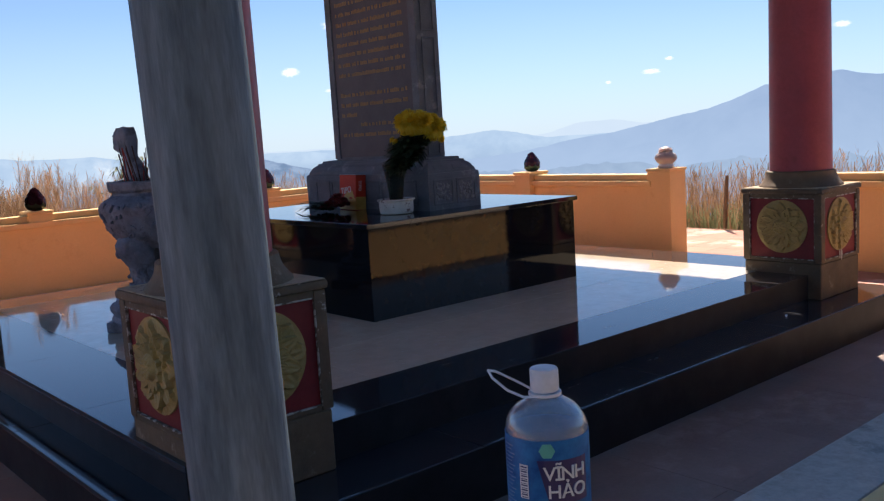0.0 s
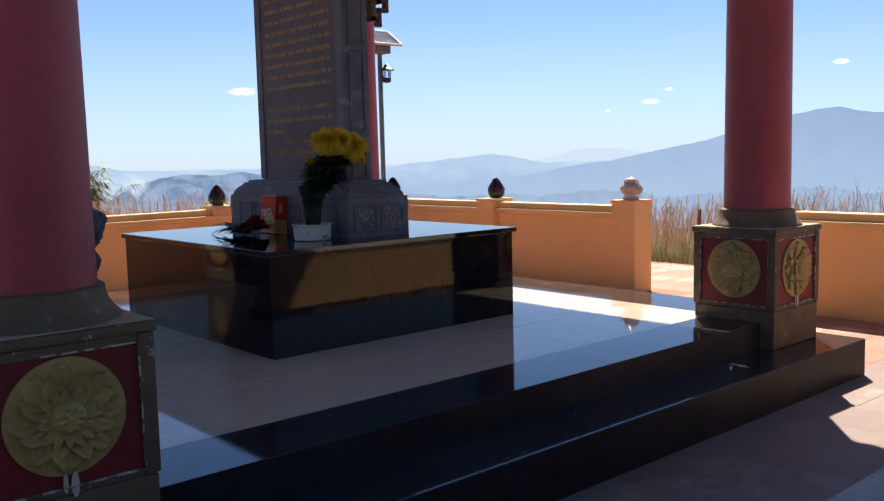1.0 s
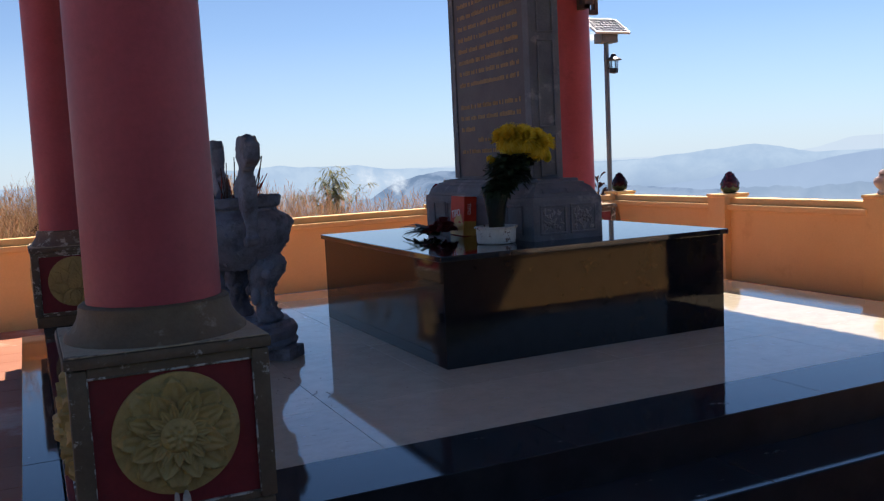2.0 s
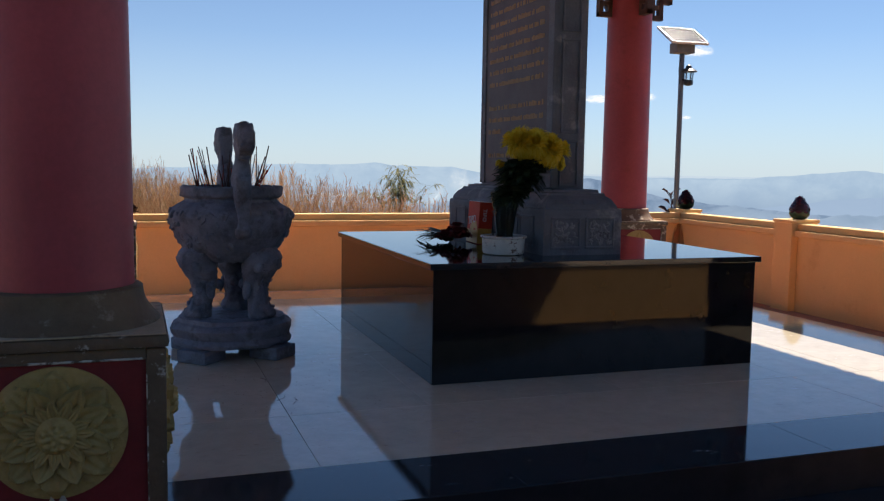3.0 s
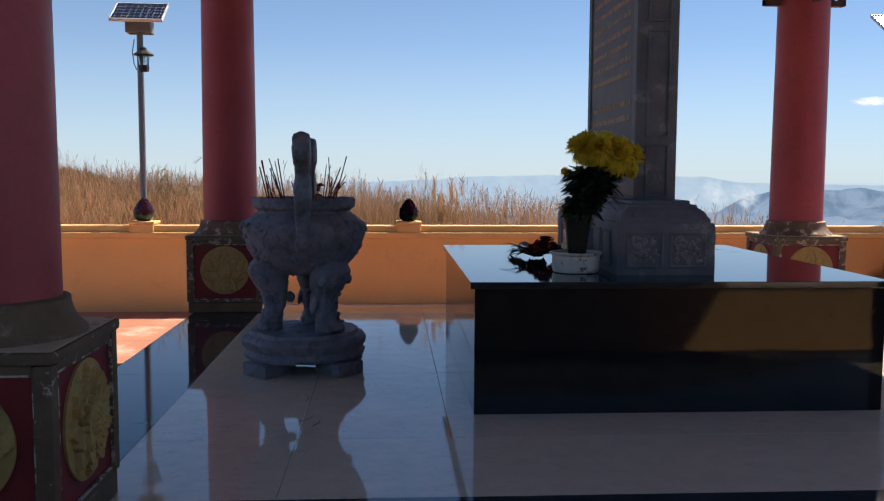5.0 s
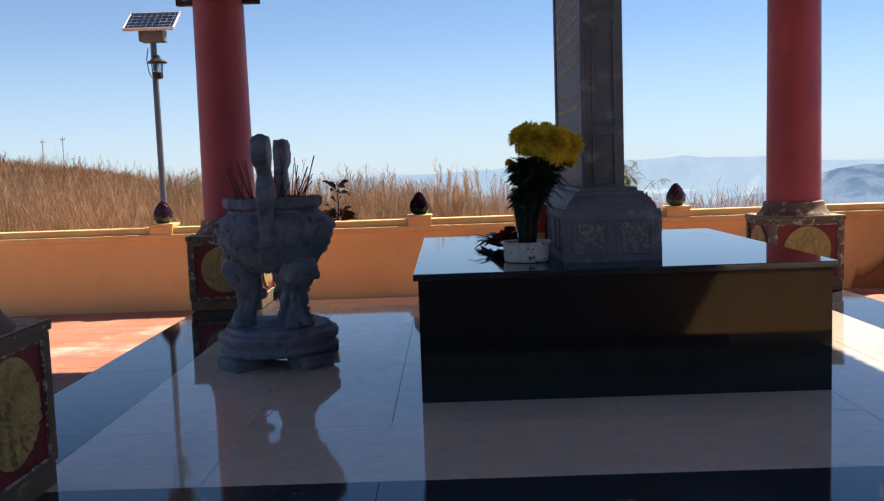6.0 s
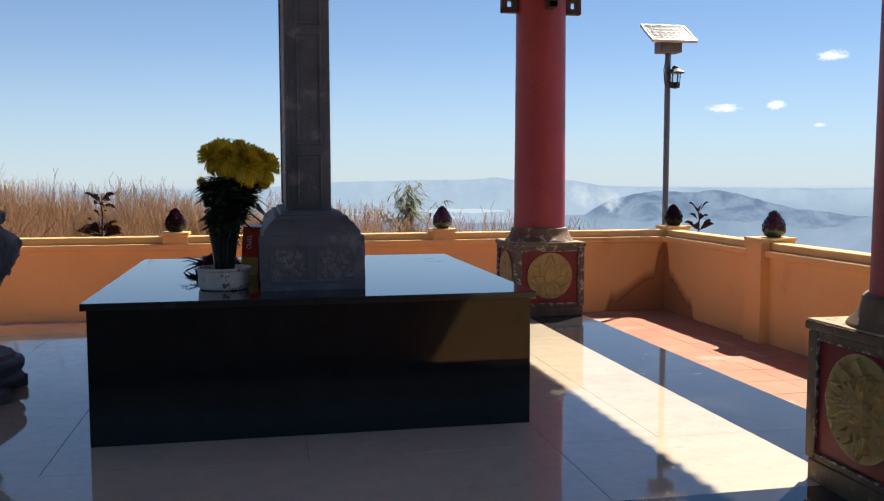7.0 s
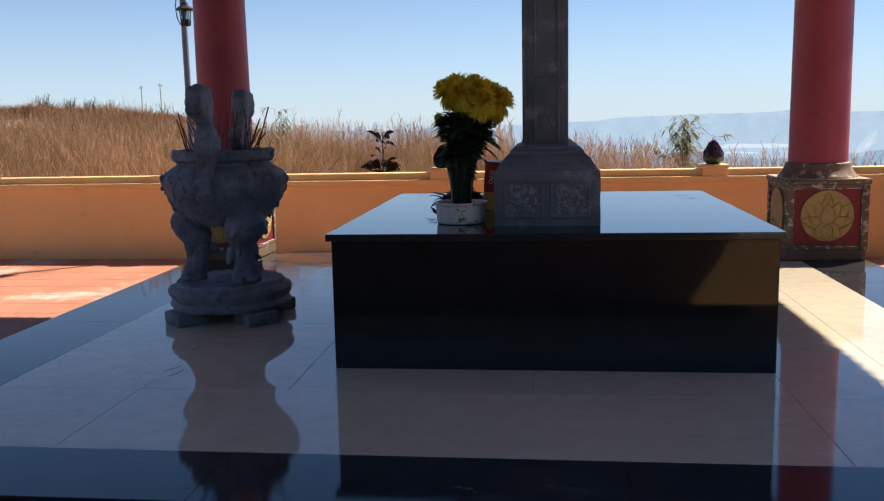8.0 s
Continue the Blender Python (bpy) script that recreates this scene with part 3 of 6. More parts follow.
def crest_big(a):
    return np.interp(a, (36, 40, 42.8, 45.4, 49.7, 52.2, 54.9, 57.9, 59.2, 61, 65.2, 67, 75, 100, 150), (-2.9, -2.2, -1.77, -1.57, -0.86, -0.53, 0.0, 0.58, 0.98, 1.7, 2.23, 1.9, 1.5, 0.6, 0.2)) + wobble(a, 0.8, 0.05, 5.7) + wobble(a, 2.4, 0.03, 3.9)


def crest_low(a):
    return np.interp(a, (14, 20, 22.2, 23.8, 25.3, 26.9, 28.8, 29.8, 31.7, 33.2, 36, 40, 52), (-3.6, -2.6, -1.36, -0.95, -0.80, -0.88, -0.73, -0.98, -1.48, -1.82, -2.2, -2.5, -3.2)) + wobble(a, 0.9, 0.05, 2.2) + wobble(a, 2.2, 0.04, 2.9)


def crest_low_front(a):
    return np.interp(a, (18, 28, 31, 34, 35.2, 36.7, 38.5, 42, 55), (-3.6, -3.4, -3.2, -2.98, -2.76, -2.58, -2.95, -3.3, -3.5)) + wobble(a, 0.9, 0.08, 4.4) + wobble(a, 2.4, 0.05, 5.9)


def crest_valley(a):
    return -2.65 + wobble(a, 0.28, 0.45, 9.2) + wobble(a, 1.7, 0.08, 1.9)


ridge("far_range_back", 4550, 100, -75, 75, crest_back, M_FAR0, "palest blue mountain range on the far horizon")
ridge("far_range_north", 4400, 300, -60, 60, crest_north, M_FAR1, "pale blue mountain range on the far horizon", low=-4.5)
ridge("far_range_east", 4100, 300, 26, 110, crest_east, M_FAR1_EAST, "pale mountain range beyond the valley, darker towards its foot", low=-4.5)
ridge("big_mountain", 3400, 700, 36, 150, crest_big, M_FAR2, "large mountain rising over the valley, blue haze painted in", low=-8, step=0.25)
ridge("low_hill", 2300, 400, 14, 52, crest_low, M_FAR3, "low hill in the valley, blue haze painted in", low=-7, step=0.2)
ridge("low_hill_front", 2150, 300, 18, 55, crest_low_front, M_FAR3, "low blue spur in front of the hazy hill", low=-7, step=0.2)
ridge("valley_hills", 1850, 300, -60, 75, crest_valley, M_FAR4, "low hills on the valley floor, haze painted in", low=-9, step=0.25)
# the lake's shine is put in as glowing pale strips
bm = bmesh.new()
for az0, az1, d0, d1 in ((9.6, 15.6, -1.96, -2.24), (10.4, 12.9, -2.42, -2.54), (3.6, 8.0, -2.24, -2.38), (5.0, 10.0, -2.05, -2.11)):
    loops = []
    for d in (d0, d1):
        row = []
        for k in range(25):
            a = az0 + (az1 - az0) * k / 24
            e = 0.35 * noise.noise(Vector((a * 0.8, d * 3, 1))) * math.sin(math.pi * k / 24)
            s, c = direction(a)
            mid = (d0 + d1) / 2
            dd = mid + (d - mid) * math.sin(math.pi * k / 24) ** 0.6 + e * 0.35
            row.append((3 + 2050 * s, 2050 * c, 1.2 + 2050 * math.tan(radians(dd))))
        loops.append(row)
    rings(bm, loops, False, (False, False))
tagged(part("water", bm, glowing("glowing_pale_lake", ((0.3, (0.37, 0.46, 0.50)), (0.7, (0.41, 0.50, 0.54))), 0.003)), "pale lake in the valley, drawn as glowing strips", "lake", kind="structure")


CLOUDS = ((31.9, 4.33, 1.4, 0.62), (28.9, 4.22, 2.6, 0.55), (34.9, 7.08, 2.2, 0.7), (34.3, 3.1, 0.9, 0.25), (54.4, 3.0, 1.5, 0.35), (55.5, 3.72, 0.7, 0.25), (51.8, 2.52, 0.5, 0.22),
          (65.2, 4.84, 1.3, 0.4))


def vapour_sheet(name, R, az, el, wide, tall, mat, lean=0.0):
    """A gently bowed glowing sheet turned to the eye, for cloud or smoke kilometres off."""
    s, c = direction(az)
    bm = bmesh.new()
    rings(bm, [[(x / 4 - 1, 0.05 * (x / 4 - 1) ** 2, z / 4 - 1) for x in range(9)] for z in range(9)], False, (False, False))
    m = Matrix.Translation((3 + R * s, R * c, 1.2 + R * math.tan(radians(el)))) @ Matrix.Rotation(-radians(az), 4, "Z") @ Matrix.Rotation(radians(lean), 4, "Y")
    o = part(name, bm, mat, smooth=True, at=m @ Matrix.Diagonal((R * radians(wide / 2), R * radians(wide / 2), R * radians(tall / 2), 1)))
    o.visible_shadow = False
    return o


def cloud(az, el, wide, tall):
    return tagged(vapour_sheet("cloud", 3000.0, az, el, wide * 0.95, tall * 1.15, M_CLOUD), "small white fair-weather cloud in a blue sky", "cloud", "clouds", "structure")


for az, el, wide, tall in CLOUDS:
    cloud(az, el, wide, tall)
for az, el, wide, tall, lean in ((18.7, -2.15, 0.8, 2.6, 38), (20.4, -1.15, 2.3, 1.9, 60), (22.2, -1.4, 2.6, 1.6, 35)):
    tagged(vapour_sheet("smoke", 1700.0, az, el, wide, tall, M_SMOKE, lean), "thin pale smoke drifting up from the valley", "smoke", "smoke in the valley", "structure")

# ---- terrace walls ----


def wall_run(name, x0, y0, x1, y1, nx, ny, label):
    """A parapet between two points on its inner face; (nx, ny) points out of the terrace."""
    e = thing(name, (0, 0, 0), label, "wall", kind="structure")
    lo = lambda a, b: (min(a, b), max(a, b))

    def piece(pname, off0, off1, z0, z1, bev):
        xs, ys = lo(x0 + nx * off0, x1 + nx * off1), lo(y0 + ny * off0, y1 + ny * off1)
        if nx == 0:
            xs = lo(x0, x1)
        else:
            ys = lo(y0, y1)
        part(pname, boxed(xs[0], ys[0], z0, xs[1], ys[1], z1, bev, 2), M_ORANGE, e)

    piece("wall_body", 0.0, 0.16, -0.9, 0.40, 0.0)
    piece("coping_ledge", -0.050, 0.205, 0.40, 0.468, 0.012)
    piece("coping_top", 0.0, 0.18, 0.470, 0.545, 0.012)
    return e


wall_run("wall_north", -9.0, 10.66, 8.76, 10.66, 0, 1, "orange painted parapet wall with a moulded coping")
wall_run("wall_east", 8.76, 6.46, 8.76, 10.66, 1, 0, "orange painted parapet wall with a moulded coping")
wall_run("wall_east_far", 8.76, -4.0, 8.76, 4.35, 1, 0, "orange painted parapet wall with a moulded coping beyond the gap")

# the south side, over which one looks in: a parapet, and a low ledge on its inner foot
south = thing("wall_south", (0, 0, 0), "orange parapet wall with bare grey cement along its top", "wall", kind="structure")
part("wall_body", boxed(-4.0, 0.62, -0.9, 8.95, 0.80, 0.49), M_ORANGE, south)
part("painted_coping", boxed(-4.0, 0.58, 0.491, 8.95, 0.694, 0.553, 0.008, 2), M_ORANGE, south)
part("cement_coping", roughen(boxed(-4.0, 0.695, 0.491, 8.95, 0.845, 0.553, 0.008, 2), 0.002, 9, 4), M_CEMENT, south, "rough grey cement coping")
part("ledge", boxed(-4.0, 0.801, -0.9, 8.75, 1.235, 0.155), M_ORANGE, south)
part("cement_top", roughen(boxed(-4.0, 0.802, 0.156, 8.75, 1.25, 0.200, 0.010, 2), 0.002, 9, 1), M_CEMENT, south, "rough grey cement top")


# shade painted into the corner where the two walls meet, and a skirting
corner_shade = thing("corner_damp", (0, 0, 0), "dark patch painted in as the shade of the orange parapet's corner", "stain", kind="structure")
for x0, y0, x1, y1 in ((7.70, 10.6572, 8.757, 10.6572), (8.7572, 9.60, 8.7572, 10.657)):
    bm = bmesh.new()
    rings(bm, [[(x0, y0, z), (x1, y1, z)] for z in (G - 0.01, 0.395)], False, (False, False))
    # each thin sheet carries the corner's painted shade
    part("stain", bm, M_CORNER_SHADE, corner_shade)
skirt = thing("skirting", (0, 0, 0), "pale skirting along the foot of the parapet", "skirting", kind="structure")
part("skirting_strip", roughen(boxed(1.25, 10.50, G - 0.02, 6.3, 10.6595, G + 0.085, 0.008, 2), 0.002, 6, 2), M_SKIRT, skirt)


def bud(pale=False):
    """A glazed lotus bud: a plump body under rows of overlapping petals with free tips."""
    e = thing("lotus_finial", (0, 0, 0), "pale pink glazed lotus finial on the end post" if pale else "shiny maroon glazed lotus bud finial on a wall post", "finial",
              "lotus buds on the wall posts")
    if pale:
        outline = ((0.0, 0.085), (0.012, 0.10), (0.03, 0.10), (0.042, 0.082), (0.055, 0.088), (0.09, 0.112), (0.13, 0.118), (0.165, 0.10), (0.18, 0.07), (0.195, 0.06), (0.21, 0.075), (0.235, 0.06), (0.25, 0.03), (0.256, 0.005))
        rows = ((9, 0.06, 0.115, 0.016), (8, 0.12, 0.085, 0.016), (6, 0.185, 0.06, 0.010))
        low, hi = M_FINPINK, M_FINPINK
    else:
        outline = ((0.0, 0.066), (0.01, 0.076), (0.035, 0.094), (0.07, 0.103), (0.105, 0.099), (0.14, 0.084), (0.175, 0.064), (0.21, 0.042), (0.24, 0.024), (0.265, 0.004))
        rows = ((8, 0.008, 0.085, 0.010), (8, 0.040, 0.085, 0.010), (7, 0.085, 0.080, 0.022), (6, 0.130, 0.072, 0.023), (5, 0.172, 0.066, 0.020), (3, 0.212, 0.052, 0.012))
        low, hi = M_FINGREEN, M_FINIAL
    zs, rs = [q[0] for q in outline], [q[1] for q in outline]
    part("bud", lathe(bmesh.new(), [(r - 0.004, z) for z, r in outline], 24), hi, e, smooth=True)
    for k, (n, z0, h, proud) in enumerate(rows):
        for i in range(n):
            a = 2 * math.pi * (i + 0.5 * k) / n
            bm = bmesh.new()
            loops = []
            for j in range(7):
                f = j / 6
                zz = z0 + h * f
                r = float(np.interp(zz, zs, rs)) + 0.003 + proud * math.sin(f * 1.9) * (0.55 + 0.45 * f)
                w = (0.75, 1.0, 1.12, 1.08, 0.88, 0.52, 0.05)[j] * math.pi * max(r, 0.03) / n * 1.12
                loops.append([((r - t * t * 0.011) * math.cos(a) - t * w * math.sin(a), (r - t * t * 0.011) * math.sin(a) + t * w * math.cos(a), zz) for t in (-1, -0.5, 0, 0.5, 1)])
            rings(bm, loops, False, (False, False))
            bmesh.ops.solidify(bm, geom=bm.faces[:], thickness=0.007)
            part("petal", bm, low if k == 0 else hi, e, "green glazed petal" if k == 0 and not pale else "", smooth=True)
    return e


def post(x, y, w, top, foot=-0.9, proud=0.0):
    e = thing("wall_post", (x, y, 0), "square orange wall post under a lotus finial", "post", "wall posts")
    h = w / 2
    part("shaft", boxed(-h - proud, -h, foot, h, h, top - 0.035, 0.008, 2), M_ORANGE, e)
    part("cap", boxed(-h - 0.012 - proud, -h - 0.012, top - 0.034, h + 0.012, h + 0.012, top, 0.008, 2), M_ORANGE, e)
    return e


first_bud = None
for x, y, w in ((0.02, 10.76, 0.27), (3.02, 10.76, 0.27), (6.01, 10.76, 0.27), (8.91, 10.76, 0.30), (8.89, 8.53, 0.29), (-3.0, 10.76, 0.27), (-6.0, 10.76, 0.27)):
    post(x, y, w, 0.590, -0.9 if y < 9 else 0.41, 0.075 if y < 9 else 0.0)
    if first_bud is None:
        first_bud = bud()
        first_bud.location = (x, y, 0.590)
    else:
        copy_thing(first_bud, pose(x, y, 0.590, 0, 0, random.uniform(0, 90)))
post(8.89, 6.35, 0.32, 0.612)
pink = bud(True)
pink.location = (8.89, 6.35, 0.612)

# ---- platform ----
PX0, PX1, PY0, PY1 = 1.20, 6.65, 3.17, 8.22        # upper platform
TX0, TX1, TY0, TY1 = 1.73, 6.15, 3.58, 7.75        # field of cream tiles
SX0, SX1, SY0, SY1 = 1.03, 6.81, 2.81, 8.60        # lower step
platform = thing("platform", (0, 0, 0), "raised platform of cream tiles edged in polished black granite", "platform", kind="structure")
part("step_core", boxed(SX0 + 0.03, SY0 + 0.03, -0.9, SX1 - 0.03, SY1 - 0.03, STEP - 0.03), M_GROUT, platform)
part("platform_core", boxed(PX0 + 0.03, PY0 + 0.03, STEP - 0.02, PX1 - 0.03, PY1 - 0.03, -0.025), M_GROUT, platform)

# ---- columns ----


def lotus_from_above(r, a, R):
    """Overlapping cupped petals with raised rims and veins round a seed head."""
    h = np.full(r.shape, 0.008)
    # count, turn, inner and outer reach, half width, lift, gain towards the tip, rim, veins
    for n, turn, r0, r1, hw, base, gain, rim, vein in ((11, 0.5, 0.50, 1.03, 0.27, 0.007, 0.006, 0.003, 0.0025), (8, 0.0, 0.30, 0.97, 0.28, 0.014, 0.016, 0.006, 0.0035), (8, 0.5, 0.25, 0.80, 0.22, 0.021, 0.018, 0.006, 0.0035),
                                                       (15, 0.0, 0.22, 0.54, 0.10, 0.034, 0.012, 0.003, 0.0025)):
        step = 2 * math.pi / n
        for k in range(n):
            wob = 0.06 * math.sin(k * 2.7 + n)
            off = (a - (k + turn) * step - wob + math.pi) % (2 * math.pi) - math.pi
            reach = r1 * (1 + 0.05 * math.sin(k * 1.9 + n))
            f = np.clip((r * np.cos(off) / R - r0) / (reach - r0), -1, 2)
            w = hw * np.clip(1 - np.clip(f, 0, 1) ** 2.4, 0, 1) ** 0.8 * np.clip(0.45 + f * 1.5, 0.2, 1)
            v = r * np.sin(off) / R / np.maximum(w, 1e-4)
            inside = (f > 0) & (f < 1) & (np.abs(v) < 1) & (np.abs(off) < 1.4)
            hh = base + gain * f + rim * v ** 4 + vein * np.cos(v * 3 * math.pi) * np.clip(1.2 - f, 0, 1)
            h = np.where(inside, np.maximum(h, hh), h)
    seed = r < 0.29 * R
    h = np.where(seed, 0.050 - 0.010 * (r / (0.27 * R)) ** 6, h)
    for n, q in ((1, 0), (6, 0.10), (11, 0.19)):
        for i in range(n):
            t = 2 * math.pi * i / n + q * 3
            d2 = (r * np.cos(a) / R - q * math.cos(t)) ** 2 + (r * np.sin(a) / R - q * math.sin(t)) ** 2
            h = np.where(seed, h + 0.012 * np.exp(-d2 / 0.0018), h)
    return 0.008 + (h - 0.008) * np.clip((1.01 - r / R) / 0.16, 0.12, 1)


def lotus_from_the_side(r, a, R):
    """A shallow lotus bloom: pointed petals fanned over one another, outlined by cut grooves."""
    x, z = r * np.cos(a) / R, r * np.sin(a) / R
    h = 0.013 + 0.003 * (1 - (r / R) ** 2)
    # lean from upright, foot of the petal, length, half width, height
    for lean, oz, L, hw, base in ((82, -0.30, 1.02, 0.26, 0.012), (-82, -0.30, 1.02, 0.26, 0.012), (47, -0.34, 1.22, 0.27, 0.014), (-47, -0.34, 1.22, 0.27, 0.014), (0, -0.40, 1.36, 0.27, 0.013),
                                  (25, -0.42, 1.12, 0.25, 0.017), (-25, -0.42, 1.12, 0.25, 0.017), (64, -0.42, 0.86, 0.22, 0.019), (-64, -0.42, 0.86, 0.22, 0.019), (0, -0.48, 1.02, 0.30, 0.021),
                                  (140, -0.30, 0.80, 0.24, 0.014), (-140, -0.30, 0.80, 0.24, 0.014), (180, -0.32, 0.66, 0.24, 0.017)):
        s, c = math.sin(radians(lean)), math.cos(radians(lean))
        f = (x * s + (z - oz) * c) / L
        w = hw * np.sin(math.pi * np.clip(f, 0, 1) ** 0.8) ** 0.85
        v = np.abs(x * c - (z - oz) * s) / np.maximum(w, 1e-4)
        petal = base + 0.005 * f - 0.003 * v ** 2 - 0.008 * np.exp(-((1 - v) * w / 0.035) ** 2) + 0.0015 * np.cos(v * 2.5 * math.pi) * (1 - f)
        h = np.where((f > 0) & (f < 1) & (v < 1), petal, h)
    return h + 0.0016 * np.sin(17 * x + 4 * np.sin(11 * z)) * np.cos(19 * z + 3 * np.sin(13 * x))


def medallion_mesh(relief):
    """A round relief lying in the x-z plane and facing -y."""
    R, nr, na = 0.196, 50, 190
    rr = np.concatenate((np.linspace(0.0015, 0.99, nr), (1.0, 1.0))) * R
    aa = np.arange(na) * 2 * math.pi / na
    r, a = np.meshgrid(rr, aa, indexing="ij")
    h = relief(r, a, R)
    h[-1, :] = -0.003
    verts = np.stack((r * np.cos(a), -h, r * np.sin(a)), -1).reshape(-1, 3).tolist()
    m = len(rr)
    faces = [(i * na + j, (i + 1) * na + j, (i + 1) * na + (j + 1) % na, i * na + (j + 1) % na) for i in range(m - 1) for j in range(na)]
    faces.append([j for j in range(na)])
    me = bpy.data.meshes.new("medallion")
    me.from_pydata(verts, [], faces)
    me.materials.append(M_GOLD)
    b = bmesh.new()
    b.from_mesh(me)
    bmesh.ops.recalc_face_normals(b, faces=b.faces[:])
    b.to_mesh(me)
    b.free()
    me.shade_smooth()
    me.set_sharp_from_angle(angle=radians(50))
    return me


MEDAL, MEDAL_LOW = medallion_mesh(lotus_from_above), medallion_mesh(lotus_from_the_side)


def fret(bm, cells, t=0.045, d=0.035):
    """Flat bars of fretwork in the x-z plane: cells are (x0, z0, x1, z1) centre lines."""
    for x0, z0, x1, z1 in cells:
        box(bm, min(x0, x1) - t / 2, -d, min(z0, z1) - t / 2, max(x0, x1) + t / 2, d, max(z0, z1) + t / 2, 0.004)
    return bm


def column(base_z, drips):
    e = thing("column", (0, 0, 0), "round red painted column on a square pedestal with gilt lotus medallions", "column", "columns of the pavilion")
    H = 0.305
    rail = M_CHIPPED if base_z < 0 else M_CHIPPED_MORE
    part("plinth", boxed(-H + 0.006, -H + 0.006, base_z, H - 0.006, H - 0.006, 0.085, 0.006), M_BROWN, e, "worn brown painted plinth")
    part("pedestal_core", boxed(-H + 0.03, -H + 0.03, 0.08, H - 0.03, H - 0.03, 0.60), M_PANEL, e)
    for sx in (-1, 1):
        for sy in (-1, 1):
            cx, cy = sx * (H - 0.026), sy * (H - 0.026)
            part("corner_rail", roughen(boxed(cx - 0.028, cy - 0.028, 0.088, cx + 0.028, cy + 0.028, 0.588, 0.010, 2), 0.003, 30, sx + 2 * sy), rail, e, smooth=True)
    for k in range(4):
        q = Matrix.Rotation(k * math.pi / 2, 4, "Z")
        bm = boxed(-H + 0.055, -H + 0.014, 0.112, H - 0.055, -H + 0.035, 0.560)
        part("red_panel", moved(bm, q), M_PANEL, e)
        for z0, z1 in ((0.088, 0.115), (0.556, 0.590)):
            part("cross_rail", moved(boxed(-H + 0.055, -H + 0.002, z0, H - 0.055, -H + 0.034, z1, 0.006, 2), q), rail, e)
        for x0, z0, x1, z1 in ((-H + 0.052, 0.555, H - 0.052, 0.562), (-H + 0.052, 0.109, H - 0.052, 0.116), (-H + 0.050, 0.117, -H + 0.056, 0.554), (H - 0.056, 0.117, H - 0.050, 0.554)):
            part("worn_edge", roughen(moved(boxed(x0, -H - 0.0005, z0, x1, -H + 0.012, z1, 0.0015), q), 0.001, 60, k), M_EDGE, e)
        part("lotus_medallion", MEDAL if base_z < 0 else MEDAL_LOW, M_GOLD, e, "gilt round lotus relief", at=q @ Matrix.Translation((0, -H + 0.013, 0.350)))
    part("pedestal_top", roughen(boxed(-H - 0.012, -H - 0.012, 0.590, H + 0.012, H + 0.012, 0.628, 0.014, 2), 0.003, 25, 4), rail, e, smooth=True)
    # thin cream sheet, lighter than the pedestal's sides
    part("worn_top", roughen(boxed(-H - 0.004, -H - 0.004, 0.6285, H + 0.004, H + 0.004, 0.6325, 0.0015), 0.001, 25, 7), M_CREAMTOP, e, "cream top with brown blotches")
    for x, z0, w in () if not drips else ((-0.018, 0.095, 0.009), (0.012, 0.075, 0.014)):
        part("white_drip", moved(lathe(bmesh.new(), ((w, 0), (w * 0.8, 0.0015), (0.001, 0.002)), 10), Matrix.Translation((x, -H + 0.002 - 0.002 * (z0 < 0.05), (0.165 + z0) / 2)) @ Matrix.Diagonal((1, 1, (0.165 - z0) / 2 / w, 1)) @ Matrix.Rotation(radians(90), 4, "X")), M_CEMENT, e, "pale dried drip")
    prof = [(0.300, 0.630), (0.298, 0.642), (0.288, 0.651), (0.270, 0.672), (0.256, 0.695), (0.248, 0.722), (0.246, 0.742), (0.238, 0.748), (0.222, 0.750)]
    part("bell_base", roughen(lathe(bmesh.new(), prof, 40), 0.002, 20, 3), M_BROWN if base_z < 0 else M_FLAKED, e, "worn brown bell-shaped base", smooth=True)
    part("shaft", lathe(bmesh.new(), ((0.222, 0.745), (0.219, 1.4), (0.214, 2.2), (0.208, 3.54)), 48), M_RED, e, smooth=True)
    cells = ((0.235, 2.62, 0.235, 3.08), (0.235, 2.60, 0.33, 2.60), (0.33, 2.60, 0.33, 2.76), (0.33, 2.76, 0.43, 2.76), (0.43, 2.76, 0.43, 2.93), (0.33, 2.86, 0.43, 2.86), (0.33, 2.86, 0.33, 2.98),
             (0.43, 2.93, 0.56, 2.93), (0.56, 2.93, 0.56, 3.08), (0.33, 2.98, 0.48, 2.98), (0.48, 2.98, 0.48, 3.08), (0.235, 3.08, 0.58, 3.08), (0.235, 2.70, 0.28, 2.70))
    for k in range(4):
        part("fret_bracket", moved(fret(bmesh.new(), cells), Matrix.Rotation(k * math.pi / 2, 4, "Z")), M_WOOD, e, "dark brown fretwork bracket")
    return e


column(STEP, True).location = (1.525, 3.395, 0)
column(STEP, True).location = (6.33, 3.37, 0)
c2 = column(0.0, False)
c2.location = (1.46, 8.10, 0)
copy_thing(c2, pose(6.33, 8.06, 0))

# ---- roof ----
EZ = 3.62
RX0, RX1, RY0, RY1 = 0.30, 5.60 + SUN_X * EZ, 2.00, 7.53 + SUN_Y * (EZ - G)
roof = thing("roof", (0, 0, 0), "tiled hip roof of the pavilion with a painted ceiling", "roof", kind="structure")
CXR, CYR = (RX0 + RX1) / 2, (RY0 + RY1) / 2
HXR, HYR = (RX1 - RX0) / 2, (RY1 - RY0) / 2
part("ceiling", boxed(RX0 + 0.10, RY0 + 0.10, 3.54, RX1 - 0.10, RY1 - 0.10, 3.60), M_CEIL, roof)
